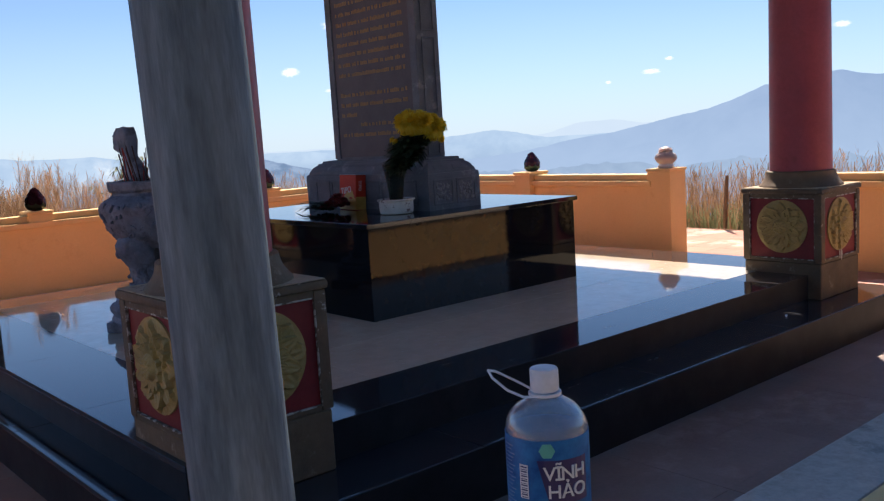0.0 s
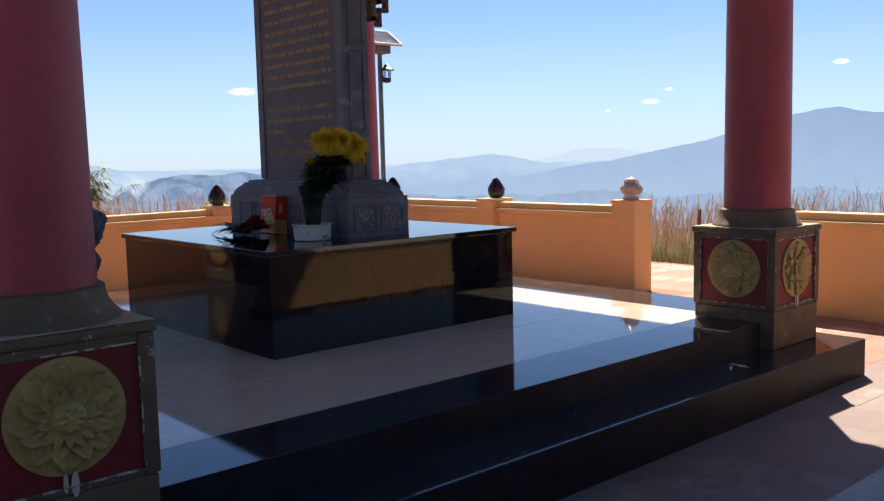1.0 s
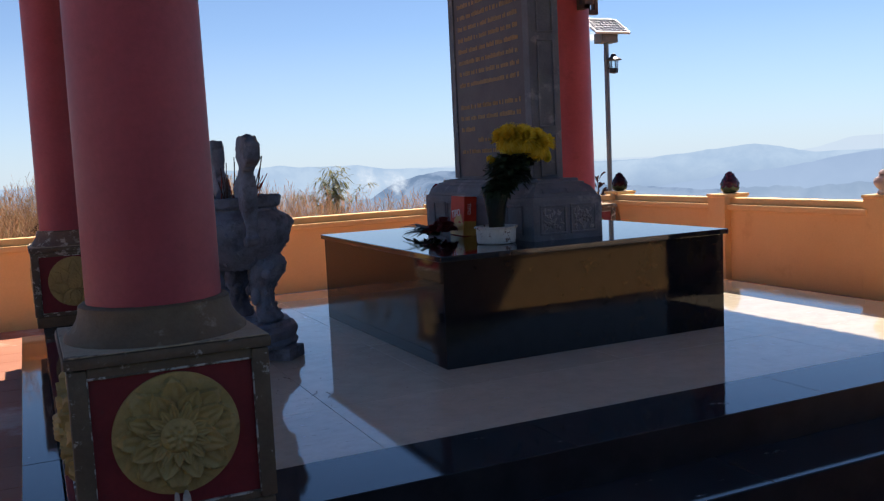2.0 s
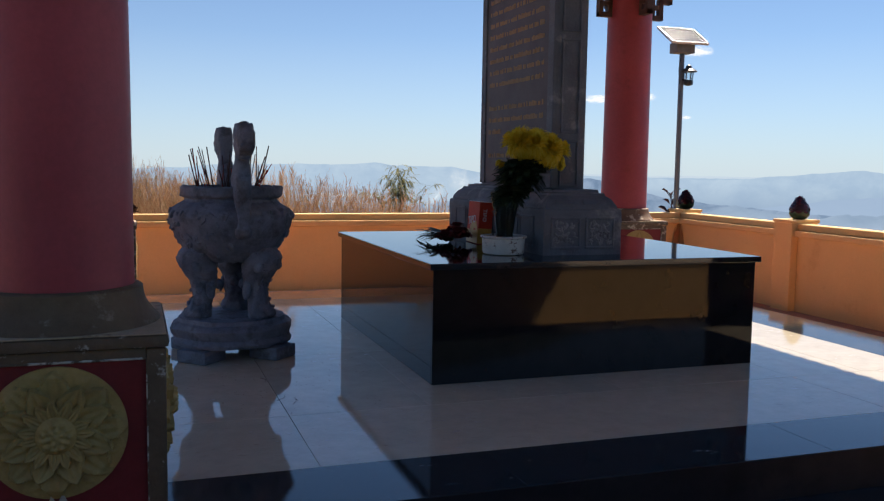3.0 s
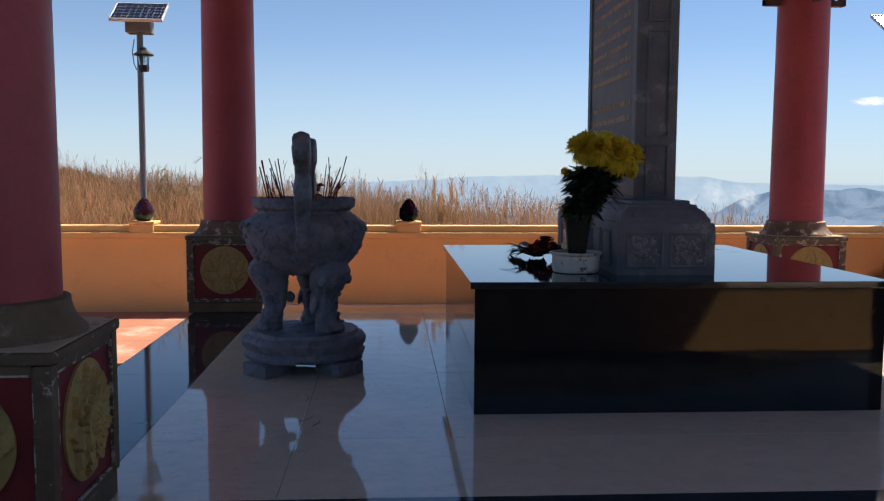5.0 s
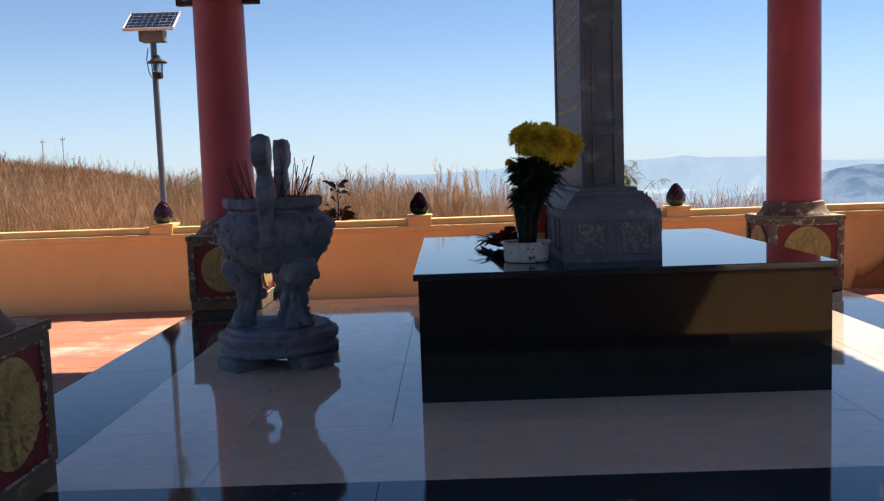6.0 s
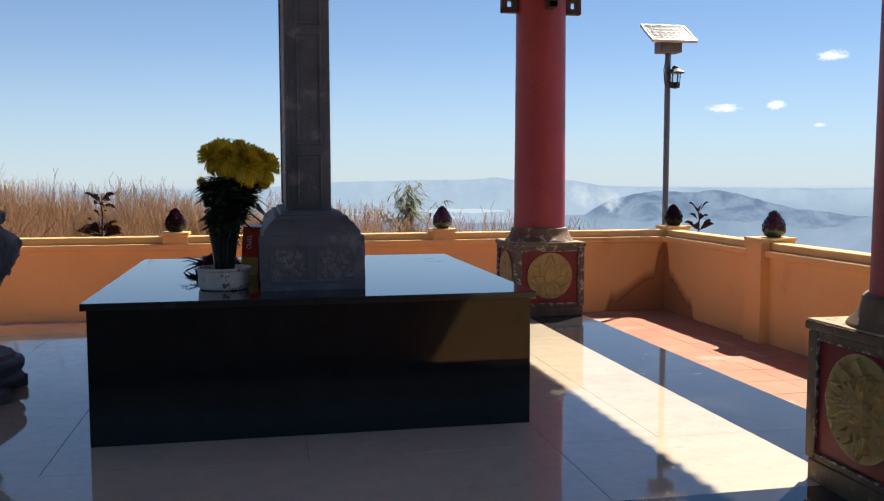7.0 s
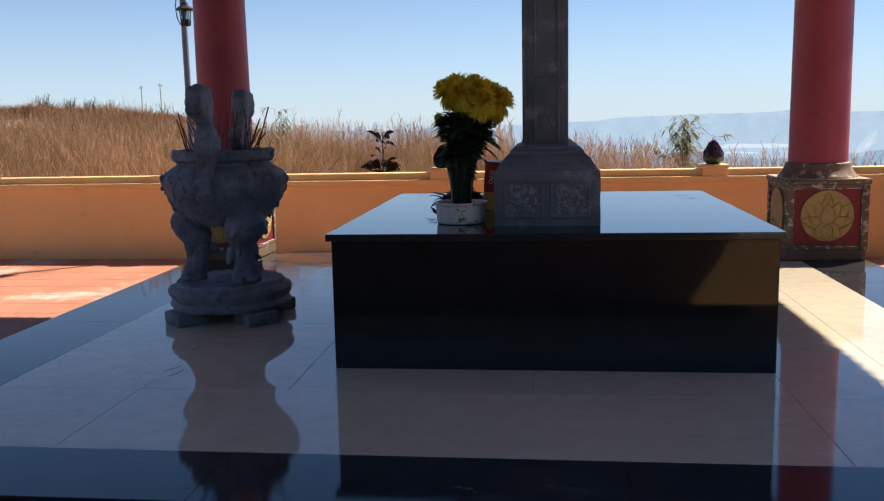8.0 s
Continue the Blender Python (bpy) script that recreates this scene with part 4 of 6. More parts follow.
part("roof_slope", square_loft(bmesh.new(), ((HXR - 0.002, HYR - 0.002, 3.602), (HXR - 0.002, HYR - 0.002, 3.66), (1.2, 0.9, 4.95), (0.5, 0.2, 5.05)), cx=CXR, cy=CYR), M_ROOF, roof)
for x0, y0, x1, y1 in ((1.36, 3.0, 1.58, 8.5), (6.22, 3.0, 6.44, 8.5), (1.1, 3.25, 6.8, 3.47), (1.1, 7.97, 6.8, 8.19)):
    part("beam", boxed(x0, y0, 3.36 if x1 - x0 < 1 else 3.365, x1, y1, 3.54, 0.01), M_WOOD, roof)
EAVE = mesh_of(lathe(bmesh.new(), ((0.024, -0.20), (0.026, 0.0), (0.029, 0.008), (0.02, 0.014)), 14), "eave_tile", M_ROOF, True)
for side in range(4):
    along = RX1 - RX0 if side % 2 == 0 else RY1 - RY0
    n = int(along / 0.13)
    for i in range(n):
        f = (i + 0.5) / n
        lift = 0.22 * abs(2 * f - 1) ** 6
        x, y, rz = ((RX0 + along * f, RY0, 0), (RX1, RY0 + along * f, 90), (RX0 + along * f, RY1, 180), (RX0, RY0 + along * f, -90))[side]
        part("eave_tile", EAVE, M_ROOF, roof, at=pose(x, y, EZ + lift, 90, 0, rz))

# ---- memorial plinth and stone tablet ----
BX0, BX1, BY0, BY1, BT = 3.20, 5.20, 4.65, 6.77, 0.638
plinth = thing("memorial_plinth", (0, 0, 0), "low plinth clad in mirror-polished black granite with a projecting slab", "plinth")
part("south_panel", boxed(BX0, BY0, 0.0, BX1, BY0 + 0.02, BT - 0.034, 0.0015), M_BLACK_BOX, plinth)
part("north_panel", boxed(BX0, BY1 - 0.02, 0.0, BX1, BY1, BT - 0.034, 0.0015), M_BLACK_BOX, plinth)
part("west_panel", boxed(BX0, BY0 + 0.0205, 0.0, BX0 + 0.02, BY1 - 0.0205, BT - 0.034, 0.0015), M_BLACK_BOX, plinth)
part("east_panel", boxed(BX1 - 0.02, BY0 + 0.0205, 0.0, BX1, BY1 - 0.0205, BT - 0.034, 0.0015), M_BLACK_BOX, plinth)
part("top_slab", boxed(BX0 - 0.022, BY0 - 0.025, BT - 0.033, BX1 + 0.022, BY1 + 0.022, BT, 0.003, 2), M_BLACK_TOP, plinth)

tablet = thing("stone_tablet", (4.19, 5.69, BT), "tall grey carved stone tablet with faded gilt lettering", "tablet")
bm = bmesh.new()
square_loft(bm, ((0.25, 0.79, 0.0), (0.25, 0.79, 0.245), (0.245, 0.785, 0.262), (0.232, 0.772, 0.265), (0.228, 0.768, 0.285), (0.205, 0.745, 0.318), (0.178, 0.715, 0.340), (0.176, 0.713, 0.352),
                 (0.150, 0.690, 0.356), (0.146, 0.686, 0.372), (0.118, 0.62, 0.376)))
bmesh.ops.subdivide_edges(bm, edges=bm.edges[:], cuts=3, use_grid_fill=True)
part("base", roughen(bm, 0.0035, 14, 3), M_STELE, tablet, smooth=True)
for x0, x1 in ((-0.205, -0.015), (0.015, 0.205)):        # carved fields on the end and long faces of the base
    bm = bmesh.new()
    for a, b, c, d in ((x0, 0.035, x1, 0.05), (x0, 0.205, x1, 0.22), (x0, 0.05, x0 + 0.014, 0.205), (x1 - 0.014, 0.05, x1, 0.205)):
        box(bm, a, -0.797, b, c, -0.786, d, 0.003)
    part("carved_border", bm, M_STELE, tablet)
    bm = bmesh.new()
    rng = random.Random(int(x0 * 1000))
    for k in range(46):
        cx, cz = rng.uniform(x0 + 0.028, x1 - 0.028), rng.uniform(0.065, 0.19)
        bmesh.ops.create_icosphere(bm, subdivisions=2, radius=1, matrix=Matrix.Translation((cx, -0.79, cz)) @ Matrix.Rotation(rng.uniform(0, 3), 4, "Y") @ Matrix.Diagonal((rng.uniform(0.008, 0.022), 0.0055, rng.uniform(0.004, 0.009), 1)))
    tagged(part("scroll_carving", bm, M_WORN, tablet, smooth=True), kind="stuff")
    part("upper_field", moved(boxed(x0 * 0.8, -0.004, -0.02, x1 * 0.8, 0.004, 0.02, 0.003), Matrix.Translation((0, -0.758, 0.302)) @ Matrix.Rotation(radians(-38), 4, "X")), M_STELE, tablet)
for k in range(6):
    y = -0.66 + k * 0.222
    bm = bmesh.new()
    for a, b, c, d in ((y, 0.035, y + 0.20, 0.05), (y, 0.205, y + 0.20, 0.22), (y, 0.05, y + 0.014, 0.205), (y + 0.186, 0.05, y + 0.20, 0.205)):
        box(bm, -0.257, a, b, -0.246, c, d, 0.003)
    part("carved_border", bm, M_STELE, tablet)
SH = 1.98
part("shaft", roughen(boxed(-0.105, -0.585, 0.37, 0.105, 0.53, SH, 0.006, 2), 0.001, 12, 1), M_STELE, tablet, smooth=True)
for y0, y1 in ((-0.590, -0.515), (0.46, 0.536)):
    part("side_border", boxed(-0.118, y0, 0.385, -0.100, y1, SH - 0.05, 0.005, 2), M_STELE, tablet)
part("inscription_slab", boxed(-0.110, -0.512, 0.40, -0.098, 0.457, SH - 0.05), M_PLAQUE, tablet, "dark slab with faded gilt lettering")
for z0, z1 in ((0.39, 0.66), (0.70, 1.25), (1.29, 1.9)):
    bm = bmesh.new()
    for a, b, c, d in ((-0.062, z0, 0.062, z0 + 0.012), (-0.062, z1 - 0.012, 0.062, z1), (-0.062, z0 + 0.012, -0.05, z1 - 0.012), (0.05, z0 + 0.012, 0.062, z1 - 0.012)):
        box(bm, a, -0.594, b, c, -0.583, d, 0.003)
    part("end_panel_border", bm, M_STELE, tablet)
part("tablet_head", boxed(-0.14, -0.63, SH, 0.14, 0.575, SH + 0.16, 0.02, 2), M_STELE, tablet)
rng = random.Random(7)
row_no = 0
z = 0.56
bm = bmesh.new()
while z < SH - 0.12:                    # rows of lettering that cannot be read: plain bars
    y = 0.40 - (0.25 if row_no in (1, 5) else 0.0)
    end = -0.44 if row_no not in (2, 5) else 0.18
    while y > end:
        w = rng.uniform(0.010, 0.019)
        h = rng.uniform(0.022, 0.032)
        box(bm, -0.1125, y - w, z, -0.1095, y, z + h)
        y -= w + (0.006 if rng.random() > 0.22 else 0.024)
    z += 0.079
    row_no += 1
tagged(part("gilt_lettering", bm, M_LETTER, tablet, "rows of faded gilt lettering"), kind="stuff")

# ---- things on the plinth ----
pot = thing("enamel_basin", (3.765, 5.06, BT), "small round white enamel basin with chipped rusty rim", "basin")
part("bowl", lathe(bmesh.new(), ((0.105, 0.0), (0.117, 0.005), (0.121, 0.02), (0.123, 0.09), (0.134, 0.095), (0.137, 0.103), (0.129, 0.107), (0.119, 0.102), (0.116, 0.09), (0.112, 0.02), (0.02, 0.015)), 36,
                  wave=lambda u, zz: 0.008 * math.sin(u * 2 * math.pi * 5)), M_ENAMEL, pot, smooth=True)

vase = thing("flower_vase", (3.77, 5.06, BT + 0.016), "glass vase holding a bunch of large yellow chrysanthemums with dark leaves", "vase")
part("glass_body", lathe(bmesh.new(), ((0.040, 0.0), (0.045, 0.01), (0.050, 0.10), (0.062, 0.20), (0.080, 0.30), (0.088, 0.335), (0.085, 0.335), (0.077, 0.30), (0.059, 0.20), (0.047, 0.10), (0.042, 0.015), (0.01, 0.012)), 28),
     M_VASE, vase, "dark tapered glass", smooth=True)


def leaning(bm):
    """The bunch leans south and a little east once it leaves the vase."""
    for v in bm.verts:
        f = max(0.0, v.co.z - 0.25) / 0.32
        v.co += Vector((0.065 * f, -0.21 * f ** 1.15, 0))
    return bm


rng = random.Random(21)
bm = bmesh.new()
for k in range(64):
    a, r = rng.uniform(0, 6.28), 0.034 * rng.random() ** 0.5
    a2, r2 = a + rng.uniform(-0.5, 0.5), rng.uniform(0.02, 0.11)
    tube(bm, ((r * math.cos(a), r * math.sin(a), 0.03), (r * 1.45 * math.cos(a), r * 1.45 * math.sin(a), 0.2), (r * 1.9 * math.cos(a), r * 1.9 * math.sin(a), 0.30), (r2 * math.cos(a2), r2 * math.sin(a2), 0.52)), 0.006, 5)
tagged(part("stalk_mass", leaning(bm), M_LEAF, vase, "dark green stems"), kind="stuff")
bm = bmesh.new()
for k in range(430):
    a = rng.uniform(0, 6.28)
    zz = 0.22 + 0.30 * rng.random() ** 0.8
    r0 = rng.uniform(0.0, 0.05) + max(0, zz - 0.26) * 0.30
    ln = rng.uniform(0.045, 0.085) * (1.0 if zz > 0.3 else 0.7)
    d = Vector((math.cos(a), math.sin(a), rng.uniform(-0.7, 0.25)))
    p = Vector((r0 * math.cos(a), r0 * math.sin(a), zz))
    for s in (-0.6, 0, 0.6):
        q = Matrix.Rotation(s, 3, "Z") @ d
        leaf_blade(bm, p, p + q * ln * (1 if s == 0 else 0.72), ln * 0.55, rng.uniform(-0.01, 0.012))
for k in range(9):
    a = rng.uniform(-0.6, 0.9)
    p = Vector((0.10 * math.cos(a), 0.10 * math.sin(a), rng.uniform(0.26, 0.45)))
    leaf_blade(bm, p, p + Vector((0.10 * math.cos(a), 0.06 * math.sin(a), -0.07)), 0.04)
part("leaves", leaning(bm), M_LEAF, vase, "dense dark green leaves")


def bloom_mesh(seed):
    """A chrysanthemum head: many narrow curled petals in layers round a button."""
    r = random.Random(seed)
    bm = bmesh.new()
    bmesh.ops.create_icosphere(bm, subdivisions=2, radius=0.035, matrix=Matrix.Diagonal((1, 1, 0.8, 1)))
    for layer in range(8):
        n = 14 + layer * 5
        tilt = radians(82 - layer * 19)
        ln = 0.040 + 0.0052 * layer
        for i in range(n):
            a = 2 * math.pi * (i + r.random() * 0.6) / n
            t = tilt + r.uniform(-0.12, 0.12)
            d = Vector((math.cos(a) * math.cos(t), math.sin(a) * math.cos(t), math.sin(t)))
            p = d * 0.020
            leaf_blade(bm, p, p + d * ln * r.uniform(0.85, 1.12) + Vector((0, 0, (0.014 if layer < 5 else -0.022))), 0.0155, 0.007, fold=0.5)
    return mesh_of(bm, "bloom", M_PETAL)


BLOOM = [bloom_mesh(s) for s in (1, 2, 3)]
rng = random.Random(77)
heads = [(0.0, 0.0)] + [(0.62, 2 * math.pi * k / 5 + 0.3) for k in range(5)] + [(1.0, 2 * math.pi * (k + 0.5) / 8) for k in range(8)]
for k, (u, a) in enumerate(heads):          # a dome of large heads, the outer ones drooping
    x, y = 0.128 * u * math.cos(a), 0.115 * u * math.sin(a)
    h = 0.650 - 0.028 * u ** 2.2 - 0.03 * (x / 0.14) + rng.uniform(-0.01, 0.01)
    lean = 44 * u
    s = 1.02 if u < 0.9 else 0.90
    part("bloom", BLOOM[k % 3], M_PETAL, vase, "yellow chrysanthemum head",
         at=Matrix.Translation((x + 0.085, y - 0.215, h - 0.030)) @ Matrix.Rotation(radians(lean), 4, Vector((-math.sin(a), math.cos(a), 0))) @ pose(0, 0, 0, 0, 0, k * 37) @ Matrix.Diagonal((s, s, s, 1)))
for x, y, h, s in ((-0.12, -0.12, 0.50, 0.34), (0.175, -0.29, 0.495, 0.30)):
    part("bud", BLOOM[1], M_PETAL, vase, "small half-open yellow head", at=Matrix.Translation((x + 0.03, y, h)) @ pose(0, 0, 0, -30, 50 if x > 0 else -50, 0) @ Matrix.Diagonal((s, s, s, 1)))


ADVANCE = {"V": 0.64, "Ĩ": 0.27, "N": 0.70, "H": 0.70, "Ả": 0.66, "O": 0.74, "T": 0.56, "I": 0.27, "P": 0.60}


def words(text, size, mat, parent, at, bend=None):
    """One flat raised mesh for each letter, centred on the given place; bend may wrap it round something."""
    x = -sum(ADVANCE[c] for c in text) * size / 2
    for ch in text:
        c = bpy.data.curves.new("letter", "FONT")
        c.body, c.size, c.extrude, c.align_x, c.align_y = ch, size, 0.0008, "CENTER", "CENTER"
        c.offset = 0.008 * size
        c.resolution_u = 3
        c.materials.append(mat)
        tmp = new("letter", c)
        bpy.context.view_layer.update()
        me = bpy.data.meshes.new_from_object(tmp.evaluated_get(bpy.context.evaluated_depsgraph_get()))
        bpy.data.objects.remove(tmp)
        mid = x + ADVANCE[ch] * size / 2
        low = min(v.co.y for v in me.vertices)
        for v in me.vertices:                      # all letters stand on one line
            v.co += Vector((mid, -low - 0.36 * size, 0))
            if bend:
                v.co = bend(v.co)
        part("letter", me, mat, parent, at=at)
        x += ADVANCE[ch] * size


carton = thing("biscuit_carton", (3.885, 5.765, BT), "upright red and yellow biscuit carton leaning on the stone base", "carton")
carton.rotation_euler = (0, radians(4), radians(-4))
part("carton_body", boxed(-0.046, -0.12, 0.0, 0.046, 0.12, 0.268, 0.002), M_PAPERRED, carton)
part("carton_top", boxed(-0.0455, -0.1195, 0.2685, 0.0455, 0.1195, 0.270), M_WHITE, carton, "pale bare carton top")
part("printed_band", boxed(-0.0472, -0.119, 0.002, -0.0458, 0.119, 0.085), M_PAPERYEL, carton, "yellow printed picture band")
part("side_band", boxed(-0.045, -0.1212, 0.002, 0.045, -0.1198, 0.10), M_PAPERYEL, carton)
bm = bmesh.new()
rng = random.Random(5)
for k in range(8):
    bmesh.ops.create_icosphere(bm, subdivisions=2, radius=1, matrix=Matrix.Translation((-0.047, rng.uniform(-0.09, 0.03), rng.uniform(0.03, 0.13))) @ Matrix.Rotation(rng.uniform(0, 3), 4, "X") @ Matrix.Diagonal((0.0015, 0.030, 0.018, 1)))
part("printed_biscuits", bm, M_PAPERYEL, carton)
words("TIPO", 0.070, M_WHITE, carton, Matrix.Translation((-0.0485, 0.02, 0.150)) @ pose(0, 0, 0, 90, 0, -90) @ pose(0, 0, 0, 0, 0, 8))
words("TIPO", 0.036, M_WHITE, carton, Matrix.Translation((-0.008, -0.1215, 0.185)) @ pose(0, 0, 0, 90, 0, 0) @ pose(0, 0, 0, 0, 0, -90))

spray = thing("rose_spray", (3.72, 5.72, BT), "dark red rose heads with spiky green leaves laid on the slab", "flowers")
rng = random.Random(11)
for x, y, z0, s in ((0.0, -0.05, 0.035, 1.5), (0.05, 0.05, 0.035, 1.5), (-0.07, 0.03, 0.035, 1.4), (0.0, 0.0, 0.085, 1.4), (-0.03, -0.08, 0.065, 1.3)):
    bm = bmesh.new()
    for k in range(26):
        a, f = rng.uniform(0, 6.28), k / 26
        t = radians(85 - 95 * f)
        d = Vector((math.cos(a) * math.cos(t), math.sin(a) * math.cos(t), math.sin(t)))
        p = Vector((x, y, z0)) + d * 0.012
        leaf_blade(bm, p, p + d * (0.03 + 0.02 * f) * s, 0.042 * s, 0.01, fold=0.6)
    part("rose_head", bm, M_ROSE, spray, "dark red petals")
bm = bmesh.new()
for k in range(26):
    a = radians(rng.uniform(70, 190))
    ln = rng.uniform(0.12, 0.30)
    p = Vector((-0.03 + rng.uniform(-0.04, 0.04), 0.08 + rng.uniform(-0.05, 0.08), 0.012))
    leaf_blade(bm, p, p + Vector((math.cos(a) * ln * 0.8, math.sin(a) * ln, rng.uniform(-0.02, 0.07))), 0.07, 0.03)
part("spray_leaves", bm, M_LEAF, spray, "long dark green leaves")

# ---- incense burner ----
burner = thing("incense_burner", (2.30, 5.75, 0), "carved grey stone incense burner on three legs with upright ears", "incense burner")
burner.rotation_euler = (0, 0, radians(2.4))
for k in range(4):
    q = Matrix.Rotation(radians(45 + 90 * k), 4, "Z")
    part("foot", roughen(moved(boxed(0.19, -0.10, 0.0, 0.385, 0.10, 0.075, 0.012, 2), q), 0.004, 20, k), M_BURNER, burner, smooth=True)
part("base_disc", roughen(lathe(bmesh.new(), ((0.31, 0.075), (0.345, 0.08), (0.352, 0.10), (0.335, 0.125), (0.35, 0.15), (0.358, 0.178), (0.345, 0.20), (0.318, 0.21), (0.31, 0.232), (0.05, 0.235)), 40,
                             wave=lambda u, zz: 0.02 * math.sin(u * 2 * math.pi * 8)), 0.009, 14, 2), M_BURNER, burner, smooth=True)
rngb = random.Random(31)
for k in range(3):
    a = radians(-165 + 120 * k)
    bm = bmesh.new()
    loops = []
    for r, zz, w, d in ((0.187, 0.228, 0.085, 0.075), (0.195, 0.25, 0.096, 0.086), (0.195, 0.28, 0.092, 0.082), (0.180, 0.31, 0.074, 0.068), (0.168, 0.35, 0.068, 0.066), (0.160, 0.40, 0.070, 0.070), (0.164, 0.45, 0.084, 0.080),
                        (0.180, 0.50, 0.105, 0.098), (0.196, 0.545, 0.115, 0.112), (0.200, 0.585, 0.118, 0.116), (0.195, 0.62, 0.110, 0.108), (0.18, 0.65, 0.10, 0.09)):
        r, w, d = r + 0.014, w * (1.02 if zz > 0.48 else 0.93), d * (1.0 if zz > 0.48 else 0.90)
        loops.append([(r * math.cos(a) + d * math.cos(t) * math.cos(a) - w * math.sin(t) * math.sin(a), r * math.sin(a) + d * math.cos(t) * math.sin(a) + w * math.sin(t) * math.cos(a), zz)
                      for t in [2 * math.pi * i / 16 for i in range(16)]])
    rings(bm, loops)
    bmesh.ops.subdivide_edges(bm, edges=bm.edges[:], cuts=2, use_grid_fill=True, smooth=0.8)
    part("leg", roughen(roughen(bm, 0.008, 15, k + 1), 0.008, 42, k), M_BURNER, burner, "carved lion-mask leg", smooth=True)
    bm = bmesh.new()
    q = Matrix.Rotation(a, 4, "Z")

    def lump(x, y, zz, sx, sy, sz, turn=0.0):
        bmesh.ops.create_icosphere(bm, subdivisions=2, radius=1, matrix=q @ Matrix.Translation((x, y, zz)) @ Matrix.Rotation(turn, 4, "X") @ Matrix.Diagonal((sx, sy, sz, 1)))

    lump(0.272, 0, 0.612, 0.042, 0.092, 0.026)            # brow
    lump(0.290, 0, 0.560, 0.034, 0.038, 0.030)            # nose
    lump(0.268, 0, 0.515, 0.032, 0.066, 0.018)            # jaw
    for s in (-1, 1):
        lump(0.278, s * 0.058, 0.585, 0.024, 0.024, 0.022)     # eyes
        lump(0.255, s * 0.090, 0.545, 0.036, 0.024, 0.046, s * 0.5)     # cheek curls
        lump(0.215, s * 0.100, 0.605, 0.040, 0.024, 0.036)     # ears of the mask
        lump(0.165, s * 0.078, 0.400, 0.030, 0.018, 0.060, s * 0.25)    # folds of the shin
        for t in (0.28, 0.85):
            lump(0.262 - 0.02 * t, s * 0.060 * t, 0.252, 0.034, 0.017, 0.026)     # toes
    lump(0.085, 0, 0.42, 0.028, 0.030, 0.034)             # spur behind the shin
    for j in range(26):
        zz = rngb.uniform(0.26, 0.62)
        reach = float(np.interp(zz, (0.22, 0.27, 0.33, 0.40, 0.50, 0.56, 0.64), (0.262, 0.276, 0.248, 0.232, 0.272, 0.300, 0.285)))
        bmesh.ops.create_icosphere(bm, subdivisions=1, radius=1, matrix=q @ Matrix.Translation((reach - 0.014, rngb.uniform(-0.07, 0.07), zz)) @ Matrix.Rotation(rngb.uniform(0, 3), 4, "X")
                                   @ Matrix.Diagonal((0.018, rngb.uniform(0.012, 0.028), rngb.uniform(0.007, 0.012), 1)))
    tagged(part("leg_carving", roughen(bm, 0.003, 22, k), M_BURNER, burner, smooth=True), kind="stuff")
bm = lathe(bmesh.new(), ((0.05, 0.555), (0.19, 0.562), (0.235, 0.592), (0.285, 0.648), (0.325, 0.71), (0.348, 0.77), (0.358, 0.815), (0.356, 0.845), (0.340, 0.868), (0.30, 0.892), (0.270, 0.912), (0.266, 0.928), (0.282, 0.938), (0.291, 0.945), (0.293, 0.965),
                         (0.294, 0.990), (0.288, 1.0), (0.265, 1.0), (0.258, 0.985), (0.25, 0.95), (0.05, 0.945)), 72)
bmesh.ops.subdivide_edges(bm, edges=bm.edges[:], cuts=1, use_grid_fill=True)
part("bowl", roughen(roughen(bm, 0.006, 12, 5), 0.007, 42, 2), M_BURNER, burner, "carved stone bowl with an everted rim", smooth=True)
bm = bmesh.new()
rng = random.Random(3)
BELLY = ((0.562, 0.592, 0.648, 0.71, 0.77, 0.815, 0.845, 0.868), (0.19, 0.235, 0.285, 0.325, 0.348, 0.358, 0.356, 0.34))
for k in range(150):
    a, zz = rng.uniform(0, 6.28), rng.uniform(0.60, 0.855)
    near = max(math.cos(a - math.pi), math.cos(a - 0.15))          # thickest round the two dragon heads
    if near < 0.35 and k % 3:
        continue
    r = float(np.interp(zz, *BELLY)) - 0.006
    up = 1.6 if near > 0.9 and 0.74 < zz < 0.84 else 1.0
    bmesh.ops.create_icosphere(bm, subdivisions=1, radius=1, matrix=Matrix.Translation((r * math.cos(a), r * math.sin(a), zz)) @ Matrix.Rotation(a, 4, "Z") @ Matrix.Rotation(rng.uniform(0, 3), 4, "X")
                               @ Matrix.Diagonal((0.016 * up, rng.uniform(0.016, 0.040), rng.uniform(0.009, 0.016), 1)))
tagged(part("dragon_relief", roughen(bm, 0.004, 30, 2), M_BURNER, burner, "weathered raised carving", smooth=True), kind="stuff")
